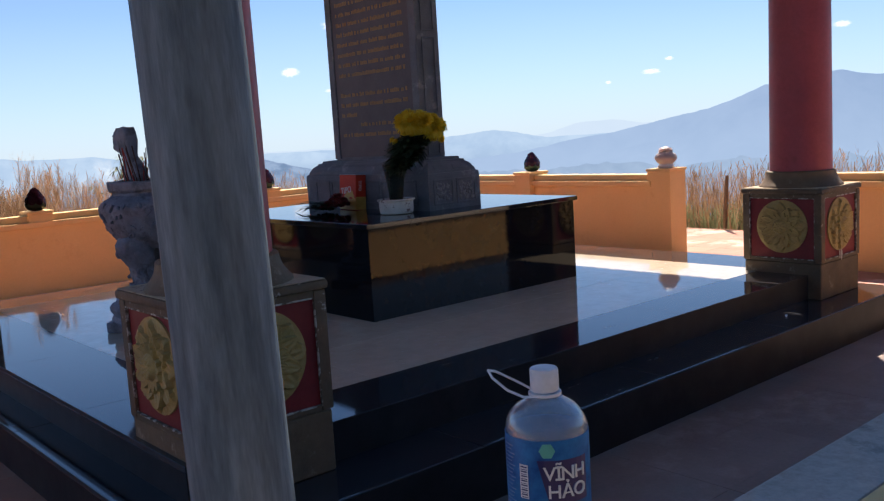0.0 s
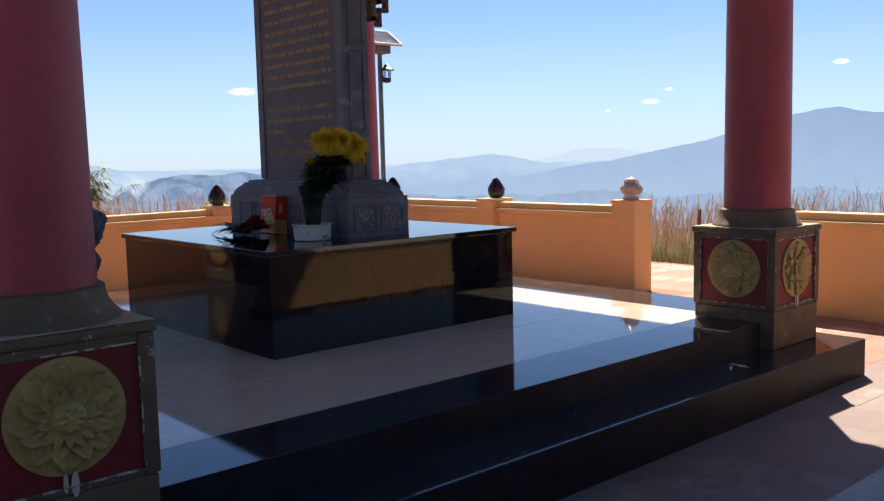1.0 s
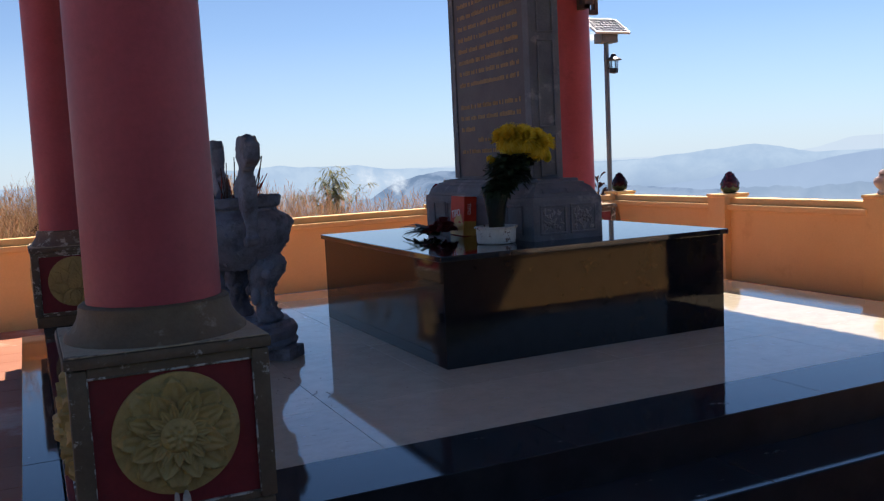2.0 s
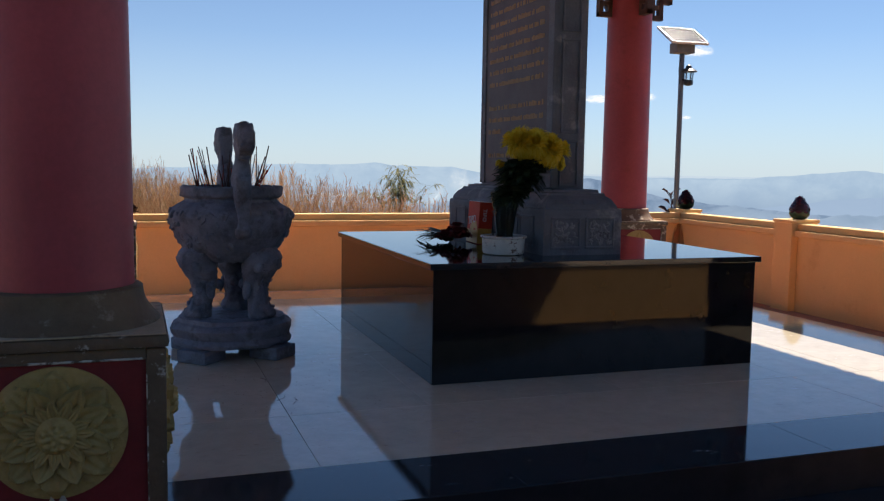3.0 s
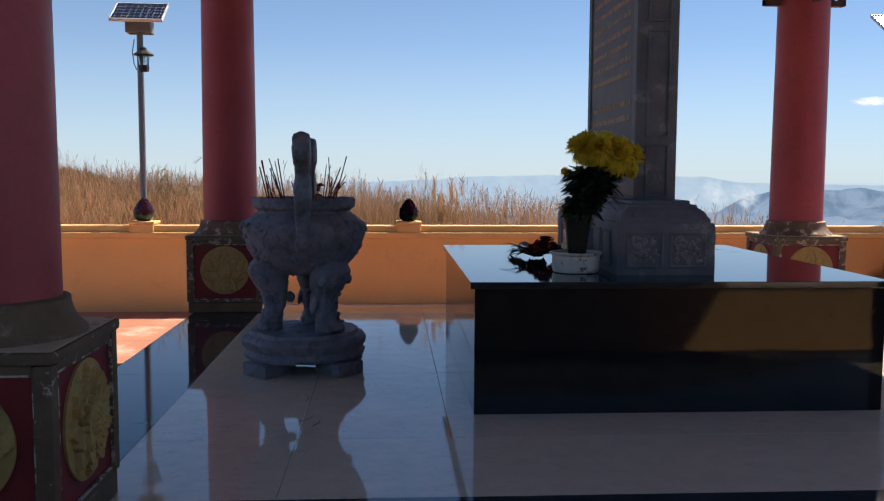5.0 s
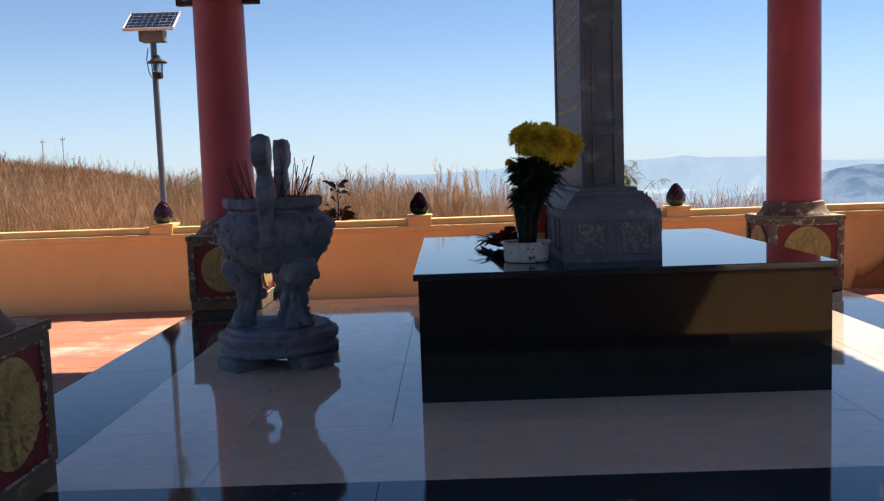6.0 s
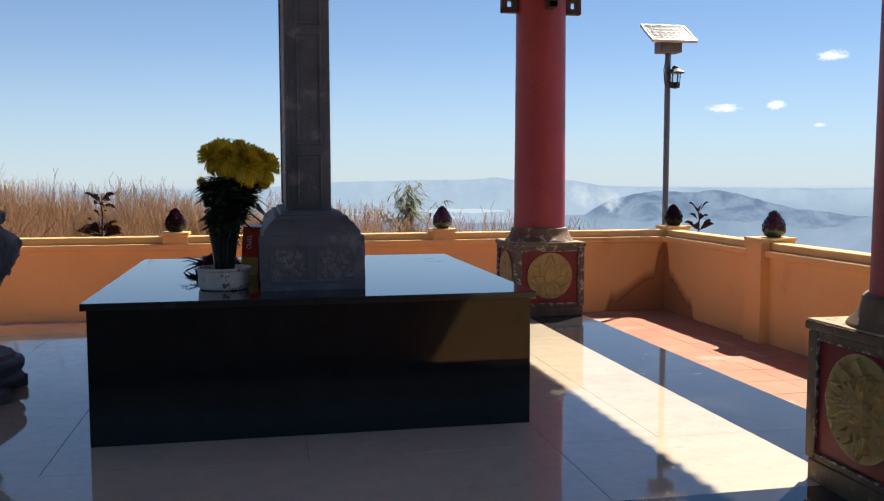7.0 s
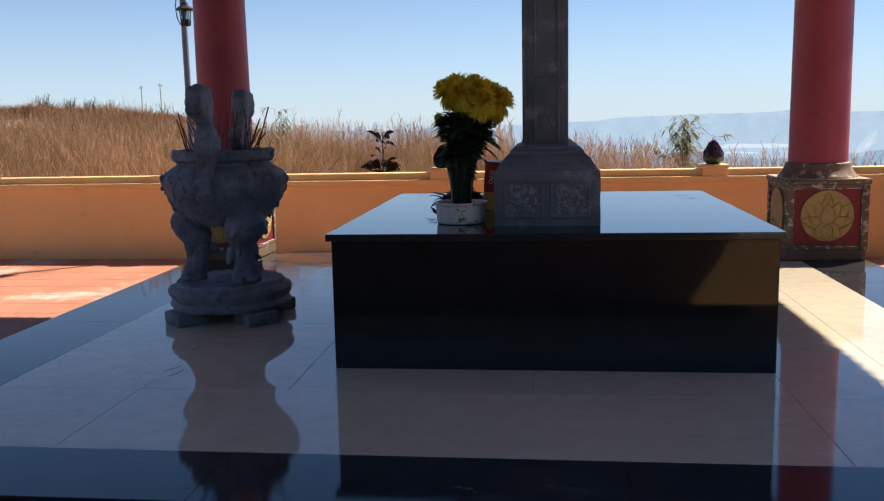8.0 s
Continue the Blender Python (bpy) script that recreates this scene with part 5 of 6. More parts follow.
for s in (-1, 1):
    bm = bmesh.new()
    # a dragon rearing in an S: distance out, height, half depth outwards, half width
    prof = ((0.335, 0.715, 0.030, 0.030), (0.362, 0.735, 0.036, 0.044), (0.372, 0.765, 0.036, 0.044), (0.374, 0.775, 0.030, 0.034), (0.370, 0.86, 0.034, 0.036), (0.350, 0.91, 0.050, 0.040), (0.325, 0.95, 0.074, 0.043), (0.308, 1.0, 0.108, 0.045),
            (0.300, 1.045, 0.124, 0.046), (0.306, 1.085, 0.100, 0.044), (0.322, 1.12, 0.074, 0.040), (0.338, 1.15, 0.060, 0.038), (0.362, 1.175, 0.070, 0.040), (0.392, 1.20, 0.104, 0.044), (0.402, 1.24, 0.122, 0.047), (0.402, 1.30, 0.114, 0.047),
            (0.395, 1.335, 0.092, 0.044), (0.388, 1.352, 0.066, 0.038))
    side = lambda v: math.copysign(abs(v) ** 0.45, v)
    loops = [[(0.012 + w * side(math.cos(t)), s * r + d * side(math.sin(t)), zz) for t in [2 * math.pi * (i + 0.5) / 16 for i in range(16)]] for r, zz, d, w in prof]
    rings(bm, loops)
    bmesh.ops.recalc_face_normals(bm, faces=bm.faces[:])
    bmesh.ops.subdivide_edges(bm, edges=bm.edges[:], cuts=2, use_grid_fill=True, smooth=0.6)
    for dy, zz, rr, wide in ((0.150, 1.300, 0.030, 1.5), (0.160, 1.225, 0.034, 1.3), (0.070, 1.340, 0.024, 1.5), (0.075, 1.175, 0.022, 1.6), (-0.150, 1.050, 0.036, 1.2), (-0.100, 1.105, 0.026, 1.3), (-0.030, 1.270, 0.030, 1.5), (0.060, 1.255, 0.026, 1.95), (0.010, 0.93, 0.026, 1.5)):
        bmesh.ops.create_icosphere(bm, subdivisions=2, radius=rr, matrix=Matrix.Translation((0.012, s * (0.345 + dy), zz)) @ Matrix.Diagonal((wide, 1, 1, 1)))
    roughen(bm, 0.004, 22, s + 3)
    part("ear", roughen(bm, 0.004, 40, s), M_BURNER, burner, "upright carved dragon ear", smooth=True)
part("ash", lathe(bmesh.new(), ((0.256, 0.955), (0.2, 0.965), (0.05, 0.972), (0.01, 0.973)), 30), M_ASH, burner, "grey incense ash", smooth=True)
for cx, cy in ((-0.15, 0.0), (0.15, 0.03), (0.0, 0.06)):
    for k in range(12):
        a = rng.uniform(0, 6.28)
        lean = rng.uniform(0.0, 0.07)
        p = Vector((cx + rng.uniform(-0.05, 0.05), cy + rng.uniform(-0.06, 0.06), 0.955))
        L = rng.uniform(0.10, 0.29)
        part("incense_stick", tube(bmesh.new(), (p, p + Vector((lean * math.cos(a) + cx * 0.28, lean * math.sin(a), L))), 0.0034 if k % 4 else 0.0045, 4), M_STICK if k % 3 else M_STICKRED, burner)

# ---- solar lamp posts ----


def solar_lamp():
    e = thing("solar_lamp_post", (0, 0, 0), "galvanised lamp post with a tilted solar panel and black lantern", "lamp post", "solar lamp posts")
    part("pole", lathe(bmesh.new(), ((0.036, -0.9), (0.036, 2.80), (0.01, 2.80)), 16), M_STEEL2, e, smooth=True)
    part("battery_box", boxed(-0.14, -0.10, 2.71, 0.14, 0.10, 2.85, 0.008), M_BOXGREY, e, "grey battery box")
    q = Matrix.Translation((0.0, 0.0, 2.95)) @ Matrix.Rotation(radians(33), 4, "X") @ Matrix.Diagonal((0.89, 0.89, 1, 1))
    panel = part("solar_panel", boxed(-0.315, -0.235, -0.012, 0.315, 0.235, 0.010, 0.002), M_CELL, e, "dark glassy solar cells", at=q)
    for a, b, c, d in ((-0.33, -0.25, 0.33, -0.233), (-0.33, 0.233, 0.33, 0.25), (-0.33, -0.233, -0.313, 0.233), (0.313, -0.233, 0.33, 0.233)):
        part("panel_frame", boxed(a, b, -0.018, c, d, 0.018, 0.002), M_ALU, panel, "aluminium frame")
    for k in range(8):
        x = -0.273 + k * 0.078
        part("cell_line", boxed(x - 0.0012, -0.232, 0.0102, x + 0.0012, 0.232, 0.0108), M_ALU, panel)
    for k in range(4):
        y = -0.14 + k * 0.093
        part("cell_line", boxed(-0.312, y - 0.0012, 0.0104, 0.312, y + 0.0012, 0.0110), M_ALU, panel)
    bm = tube(bmesh.new(), ((0.0, -0.03, 2.84), (0.0, -0.01, 2.92)), 0.025, 8)
    part("panel_bracket", bm, M_STEEL2, e)
    lx, ly = 0.055, -0.09
    part("lantern_arm", tube(bmesh.new(), ((0, -0.03, 2.36), (lx, ly, 2.32), (lx, ly, 2.34)), 0.015, 8), M_LANTERN, e)
    lant = part("lantern", lathe(bmesh.new(), ((0.02, 2.27), (0.06, 2.28), (0.065, 2.32), (0.06, 2.345), (0.01, 2.35)), 8, lx, ly), M_LANTERN, e, "black lantern with clear panes")
    part("lantern_glass", lathe(bmesh.new(), ((0.05, 2.35), (0.062, 2.45), (0.055, 2.45), (0.044, 2.352)), 8, lx, ly, (False, False)), M_GLASS, lant).visible_shadow = False
    for k in range(6):
        a = 2 * math.pi * (k + 0.5) / 6
        part("lantern_bar", tube(bmesh.new(), ((lx + 0.055 * math.cos(a), ly + 0.055 * math.sin(a), 2.34), (lx + 0.066 * math.cos(a), ly + 0.066 * math.sin(a), 2.46)), 0.005, 4), M_LANTERN, lant)
    part("lantern_roof", lathe(bmesh.new(), ((0.115, 2.455), (0.118, 2.465), (0.08, 2.49), (0.045, 2.51), (0.035, 2.54), (0.005, 2.555)), 8, lx, ly), M_LANTERN, lant)
    part("cable", tube(bmesh.new(), ((-0.05, -0.05, 2.64), (-0.075, -0.05, 2.5), (-0.06, -0.04, 2.36), (-0.037, -0.02, 2.30)), 0.006, 6), M_LANTERN, e, "loose black cable")
    return e


lamp_a = solar_lamp()
lamp_a.location = (8.91, 10.99, 0)
copy_thing(lamp_a, pose(-0.04, 10.99, 0, 0, 0, 2))

# ---- pole and bottle on the near wall ----
pole = thing("steel_pole", (0.160, 0.662, 0.566), "round galvanised steel pole with rust streaks on the near wall", "pole")
pole.matrix_basis = Matrix.Translation((0.172, 0.656, 0.553)) @ Matrix.Rotation(radians(-1.2), 4, Vector((0.445, 0.896, 0)))
part("tube", lathe(bmesh.new(), ((0.0375, 0.0), (0.0375, 2.9), (0.03, 2.9)), 32), M_STEEL, pole, smooth=True)
part("base_plate", boxed(-0.055, -0.055, 0.0, 0.055, 0.055, 0.008, 0.002), M_STEEL, pole)

bottle = thing("water_bottle", (0.662, 0.815, 0.554), "clear plastic water bottle with a blue label and white cap", "bottle")
bottle.rotation_euler = (0, 0, radians(-46))
B = 0.0515
part("plastic_body", lathe(bmesh.new(), ((0.040, 0.0), (B - 0.004, 0.006), (B, 0.02), (B, 0.06), (B - 0.002, 0.07), (B, 0.08), (B, 0.262), (B - 0.0015, 0.269), (B - 0.006, 0.278), (B - 0.014, 0.287), (B - 0.024, 0.2935), (0.0195, 0.2985), (0.0165, 0.301), (0.0165, 0.308),
                                         (0.0150, 0.308), (0.0150, 0.300), (0.0185, 0.2972), (B - 0.0252, 0.2922), (B - 0.0154, 0.286), (B - 0.0075, 0.2772), (B - 0.003, 0.2684), (B - 0.0015, 0.2615), (B - 0.0015, 0.02), (0.038, 0.004)), 40, cap=(False, False)), M_PET, bottle, "clear plastic",
     smooth=True).visible_shadow = False
part("neck_ring", lathe(bmesh.new(), ((0.016, 0.300), (0.0205, 0.3005), (0.0205, 0.304), (0.016, 0.3045)), 28), M_CAP, bottle, smooth=True)
part("cap", lathe(bmesh.new(), ((0.0172, 0.3055), (0.0178, 0.307), (0.0178, 0.331), (0.0165, 0.334), (0.004, 0.3345)), 48, wave=lambda u, zz: 0.012 * math.sin(u * 2 * math.pi * 40)), M_CAP, bottle, "white ribbed cap", smooth=True)
bm = tube(bmesh.new(), ((-0.016, 0.012, 0.3035), (-0.038, 0.013, 0.316), (-0.060, 0.008, 0.329), (-0.069, 0.0, 0.333), (-0.064, -0.007, 0.325), (-0.046, -0.012, 0.310), (-0.026, -0.014, 0.301), (-0.012, -0.012, 0.301)), 0.0017, 6)
part("carry_loop", bm, M_CAP, bottle, "white plastic carrying loop", smooth=True)
label = part("label", lathe(bmesh.new(), ((B + 0.0006, 0.105), (B + 0.0009, 0.106), (B + 0.0009, 0.256), (B + 0.0006, 0.257)), 48, cap=(False, False)), M_LABEL, bottle, "blue printed label", smooth=True)


def wrapped(bm, r, turn):
    """Bend a flat pattern in the x-z plane round the bottle, facing -y at turn 0."""
    for v in bm.verts:
        a = v.co.x / r - math.pi / 2 + turn
        v.co = Vector(((r + v.co.y) * math.cos(a), (r + v.co.y) * math.sin(a), v.co.z))
    return bm


def patch(corners, r, turn, n=8):
    """A four-sided printed patch: (x0, x1) at its foot and head, with heights."""
    (ax, bx, z0), (cx, dx, z1) = corners
    bm = bmesh.new()
    rings(bm, [[((ax + (bx - ax) * i / n) * (1 - f) + (cx + (dx - cx) * i / n) * f, 0, z0 + (z1 - z0) * f) for i in range(n + 1)] for f in (0, 0.5, 1)], False, (False, False))
    return wrapped(bm, r, turn)


part("navy_field", patch(((-0.014, 0.040, 0.178), (-0.028, 0.040, 0.233)), B + 0.0014, 0.25), M_NAVY, label)
part("mint_badge", wrapped(moved(lathe(bmesh.new(), ((0.010, 0.0), (0.010, 0.0004), (0.002, 0.0004)), 6), Matrix.Translation((-0.015, 0, 0.245)) @ Matrix.Rotation(radians(90), 4, "X")), B + 0.0014, 0.25), M_MINT, label)
part("white_code_field", patch(((-0.052, -0.040, 0.183), (-0.052, -0.040, 0.226)), B + 0.0014, 0.25, 3), M_WHITE, label)
bm = bmesh.new()
for k in range(14):
    zz = 0.1845 + k * 0.0029
    b2 = patch(((-0.0505, -0.0415, zz), (-0.0505, -0.0415, zz + (0.0008, 0.0016)[k % 2])), B + 0.0019, 0.25, 3)
    me = bpy.data.meshes.new("t")
    b2.to_mesh(me)
    b2.free()
    bm.from_mesh(me)
    bpy.data.meshes.remove(me)
part("code_bars", bm, M_NAVY, label)
bm = bmesh.new()
for k in range(17):
    zz = 0.165 + k * 0.005
    b2 = patch(((-0.082, -0.066 + 0.003 * (k % 3), zz), (-0.082, -0.066 + 0.003 * (k % 3), zz + 0.0010)), B + 0.0014, 0.25, 3)
    me = bpy.data.meshes.new("t")
    b2.to_mesh(me)
    b2.free()
    bm.from_mesh(me)
    bpy.data.meshes.remove(me)
part("small_print", bm, M_PALEBLUE, label)


def curved_word(text, size, x, zz):
    def bend(co):
        a = (co.x + x) / B - math.pi / 2 + 0.25
        r = B + 0.0022 + co.z
        return Vector((r * math.cos(a), r * math.sin(a), co.y + zz))
    words(text, size, M_WHITE, label, Matrix.Identity(4), bend)


curved_word("VĨNH", 0.0235, 0.007, 0.217)
curved_word("HẢO", 0.0235, 0.009, 0.1945)


# ---- small scraps on the floor ----
rng = random.Random(9)
bm = bmesh.new()
for k in range(170):
    x, y = rng.gauss(2.45, 0.42), rng.gauss(4.95, 0.60)
    if not (TX0 + 0.05 < x < 3.15 and 3.8 < y < 7.5):
        continue
    a, ln = rng.uniform(0, 6.28), rng.uniform(0.004, 0.014)
    leaf_blade(bm, (x, y, 0.0015), (x + ln * math.cos(a), y + ln * math.sin(a), 0.003), ln * 0.35, 0.002)
for k in range(3):
    x, y, a = rng.uniform(2.2, 2.6), rng.uniform(4.3, 5.0), rng.uniform(0.6, 1.4)
    tube(bm, ((x, y, 0.003), (x + 0.06 * math.cos(a), y + 0.06 * math.sin(a), 0.004), (x + 0.11 * math.cos(a + 0.3), y + 0.11 * math.sin(a + 0.3), 0.003)), 0.0011, 4)
tagged(part("leaf_litter", bm, M_STICK), "dry leaf crumbs and twigs on the tiles", "litter", kind="stuff")
bm = bmesh.new()
leaf_blade(bm, (5.39, 3.0, STEP + 0.001), (5.43, 3.02, STEP + 0.012), 0.02, 0.006)
tagged(part("paper_scrap", bm, M_WHITE), "small crumpled white paper scrap on the black step", "litter")

# ---- plants behind the walls ----


def whorl_plant(x, y, z, h, seed, levels, foot=-0.8):
    r = random.Random(seed)
    e = thing("red_leaved_plant", (x, y, z), "small upright plant with purple-brown leaves behind the wall", "plant", "red-leaved plants")
    part("stem", tube(bmesh.new(), ((0, 0, foot), (0.01, 0, 0), (0.02, 0.01, h * 0.6), (0.0, 0.0, h)), [0.014, 0.012, 0.010, 0.007], 6), M_REDLEAF, e)
    for level, n, size, lift in levels:
        for i in range(n):
            a = 2 * math.pi * (i + r.random() * 0.5) / n
            p = Vector((0, 0, level + r.uniform(-0.02, 0.02)))
            d = Vector((math.cos(a), math.sin(a), lift + r.uniform(-0.25, 0.35))).normalized() * size * r.uniform(0.8, 1.1)
            bm = bmesh.new()
            tube(bm, (p, p + d * 0.22), 0.004, 4)
            leaf_blade(bm, p + d * 0.2, p + d * 1.15, size * 0.50, 0.03, d.cross(Vector((0, 0, 1))).normalized() + Vector((0, 0, r.uniform(0.4, 1.2) * (-1) ** i)), 0.35)
            part("leaf", bm, M_REDLEAF, e)
    return e


whorl_plant(1.53, 15.0, 0.35, 0.46, 1, ((0.47, 6, 0.24, 0.28), (0.42, 3, 0.22, -0.10), (0.24, 2, 0.13, 0.5), (0.06, 4, 0.24, 0.55), (0.0, 5, 0.30, 0.25), (-0.08, 6, 0.32, 0.05)), -0.95)
whorl_plant(11.3, 14.7, 0.29, 0.30, 2, ((0.28, 4, 0.23, 0.9), (0.17, 3, 0.20, 0.4), (-0.03, 5, 0.26, 0.4)), -0.85)


def bamboo_bush(x, y, z, h, seed, wide=0.35, n=12, fans=9, size=1.0):
    """Thin arching canes whose side twigs end in fans of narrow drooping leaves."""
    r = random.Random(seed)
    e = thing("bamboo_bush", (x, y, z), "thin grey-green bamboo bush with narrow drooping leaves behind the wall", "bush", "bushes behind the wall")
    stems, leaves = bmesh.new(), bmesh.new()
    for k in range(n):
        a = r.uniform(0, 6.28)
        lean = (r.uniform(0.1, 0.65) if k % 4 else r.uniform(0.9, 1.7)) * wide
        tall = h * r.uniform(0.74, 1.0)
        pts = [Vector((lean * math.cos(a) * f ** 1.6, lean * math.sin(a) * f ** 1.6, tall * (f - 0.16 * f ** 4 * lean / wide))) for f in (0, 0.3, 0.6, 0.85, 1)]
        tube(stems, pts, [0.007, 0.006, 0.004, 0.0025, 0.0015], 5)
        for j in range(fans):
            f = 0.38 + 0.62 * (j + r.random()) / fans
            i = min(3, int(f * 4))
            p = pts[i].lerp(pts[i + 1], min(1.0, f * 4 - i))
            b = r.uniform(0, 6.28)
            q = p + Vector((math.cos(b), math.sin(b), r.uniform(0.0, 0.7))) * r.uniform(0.03, 0.11) * size
            tube(stems, (p, q), 0.0015, 3)
            for m in range(r.randint(3, 6)):
                c = b + r.uniform(-1.1, 1.1)
                ln = r.uniform(0.08, 0.17) * size
                leaf_blade(leaves, q, q + Vector((math.cos(c) * ln, math.sin(c) * ln, r.uniform(-0.13, 0.03) * size)), 0.019 * size, 0.015)
    tagged(part("cane_mass", stems, M_BAMBOO, e), kind="stuff")
    tagged(part("foliage", leaves, M_BAMBOO, e), kind="stuff")
    return e


bamboo_bush(6.6, 16.8, -0.60, 1.82, 4, 0.55, 18, 10, 1.4)
bamboo_bush(0.30, 13.5, -0.50, 1.95, 5, 0.30, 8)
bamboo_bush(-0.72, 14.8, -0.50, 1.82, 7, 0.16, 7, 7)

# ---- dry grass ----


def grass_field(name, count, box_of, height, seed, mat, plume=0.0, width=0.012, label="", lean=0.3, keep=None, clumpy=0.35, shrink=0.0, hairs=5):
    """A stand of dry grass: bent blades of three joints, some with a feathery head; one object of stuff."""
    r = np.random.default_rng(seed)
    x0, x1, y0, y1 = box_of
    verts, faces = [], []
    pts = np.stack((r.uniform(x0, x1, count), r.uniform(y0, y1, count)), -1)
    hs = land(pts[:, 0], pts[:, 1])
    clump = np.array([noise.noise(Vector((p[0] * 0.6, p[1] * 0.6, seed))) for p in pts])
    for (x, y), g, c in zip(pts, hs, clump):
        if keep is not None and not keep(x, y, c):
            continue
        h = height * r.uniform(0.55, 1.15) * (1 + clumpy * c) * (1 - shrink / (1 + math.exp(-(x - 3.6) * 3)))
        a, b = r.uniform(0, 6.28), r.uniform(0, 6.28)
        ln = h * lean * r.uniform(0.2, 1.2)
        w = width * r.uniform(0.6, 1.3)
        dx, dy = math.cos(b) * w, math.sin(b) * w
        k = len(verts)
        for f in (0, 0.55, 1.0):
            ww = 1 - 0.75 * f
            cx, cy, cz = x + math.cos(a) * ln * f * f, y + math.sin(a) * ln * f * f, g - 0.05 + h * f
            verts += [(cx - dx * ww, cy - dy * ww, cz), (cx + dx * ww, cy + dy * ww, cz)]
        faces += [(k, k + 1, k + 3, k + 2), (k + 2, k + 3, k + 5, k + 4)]
        if r.random() < plume:
            tx, ty, tz = x + math.cos(a) * ln, y + math.sin(a) * ln, g - 0.05 + h
            for j in range(hairs):
                k = len(verts)
                u = r.uniform(0, 6.28)
                s = r.uniform(0.05, 0.11)
                zz = tz - 0.14 + 0.25 * j / hairs
                ex, ey, ez = tx + math.cos(u) * s * 0.5, ty + math.sin(u) * s * 0.5, zz + s
                verts += [(tx - dy * 0.6, ty + dx * 0.6, zz), (tx + dy * 0.6, ty - dx * 0.6, zz), (ex + dy * 0.4, ey - dx * 0.4, ez), (ex - dy * 0.4, ey + dx * 0.4, ez)]
                faces.append((k, k + 1, k + 2, k + 3))
    me = bpy.data.meshes.new(name)
    me.from_pydata(verts, [], faces)
    me.materials.append(mat)
    return tagged(new(name, me), label, "grass", kind="stuff")


def bare(x, y):
    """Wedge left without grass so that the red-leaved plant shows from the camera."""
    f = (15.3 - y) / 4.0
    return 0 < f and 1.15 - 0.1 * f < x < 1.95 + 0.85 * f


grass_field("dry_grass_near", 52000, (-9, 8.0, 11.3, 19.5), 1.14, 1, M_GRASS, 0.75, 0.0055, "tall dry straw-coloured grass behind the parapet", 0.42,
            lambda x, y, c: not bare(x, y) and (x < 3.7 or (c > 0.0 and x < 4.0 + c * 2)) and y < 19.5 - max(0, x - 1) * 0.6, 0.45, 0.30)
grass_field("dry_grass_slope", 52000, (-20, 3.0, 17.0, 28.0), 0.52, 2, M_HILLGRASS, 0.25, 0.012, "dry brown grass covering the slope", 0.85, lambda x, y, c: x < -0.5 - (y - 24) * 0.1 or y < 24, 0.9)
grass_field("dry_grass_upper_slope", 62000, (-26, -1.0, 27.0, 44.0), 0.34, 17, M_HILLGRASS, 0.0, 0.015, "short dry brown grass on the upper slope", 1.2, lambda x, y, c: x < -0.5 - (y - 24) * 0.1, 1.0)
grass_field("dry_grass_crest", 26000, (-44, -14.0, 20.0, 60.0), 0.34, 5, M_HILLGRASS, 0.0, 0.020, "dry brown grass on the hilltop", 1.2, None, 0.9)
grass_field("dry_grass_low", 34000, (-9, 5.2, 11.2, 18.0), 0.80, 9, M_GRASS, 0.2, 0.008, "low dense dry grass behind the parapet", 0.35, lambda x, y, c: not bare(x, y) and x < 3.7 + c and y < 18 - max(0, x) * 0.9)
grass_field("reed_clump", 60, (3.25, 3.62, 12.0, 12.3), 1.42, 10, M_PLUME, 1.0, 0.005, "clump of tall pale feathery reeds", 0.12, hairs=26)
grass_field("reed_grass", 420, (-8, 4, 11.3, 14.0), 1.32, 3, M_PLUME, 1.0, 0.006, "tall feathery reed grass with pale plumes", 0.35, lambda x, y, c: c > 0.12 and not bare(x, y))
grass_field("dry_grass_east", 8500, (10.2, 14.5, -3.0, 11.0), 0.86, 4, M_GRASS, 0.35, 0.008, "tall dry grass behind the terrace's east side", 0.28, lambda x, y, c: y < 6.6 + (x - 8.9) * 0.66 and (x > 11.36 or y < 3.9))
grass_field("dry_grass_corner", 2300, (4.6, 8.3, 11.2, 13.2), 0.96, 8, M_GRASS, 0.4, 0.006, "short dry grass behind the corner of the parapet", 0.3)
grass_field("dry_grass_tuft", 1300, (4.0, 5.9, 13.4, 16.2), 1.02, 18, M_GRASS, 0.7, 0.006, "taller tuft of dry grass by the bamboo", 0.3)
grass_field("reed_grass_east", 40, (9.6, 11.5, 0.5, 3.2), 1.75, 6, M_PLUME, 1.0, 0.007, "tall feathery reeds beyond the wall", 0.4)

for x, y in ((-15.2, 33.4), (-14.2, 33.6), (-13.6, 34.0)):
    grass_field("hilltop_shrub", 34, (x - 0.16, x + 0.16, y, y + 0.3), 0.60, 12, M_SHRUB, 0.5, 0.020, "small dark bush standing out of the hilltop grass", 0.35)

grass_field("hill_shrubs", 26000, (-26, 1.0, 17.0, 40.0), 0.50, 14, M_SHRUB, 0.0, 0.020, "dark low shrubs scattered over the dry slope", 0.7, lambda x, y, c: c > 0.38 and x < 0 - (y - 24) * 0.1, 0.9)
grass_field("wall_shrubs", 12000, (-9, 2.6, 11.3, 15.5), 0.80, 15, M_SHRUB, 0.0, 0.014, "dark green-brown scrub at the foot of the slope", 0.5, lambda x, y, c: c > 0.06 and not bare(x, y), 0.5)
grass_field("scrub_east", 3000, (11.35, 13.0, 3.5, 9.0), 0.48, 16, M_BAMBOO, 0.0, 0.010, "low green scrub along the edge of the landing", 0.7)


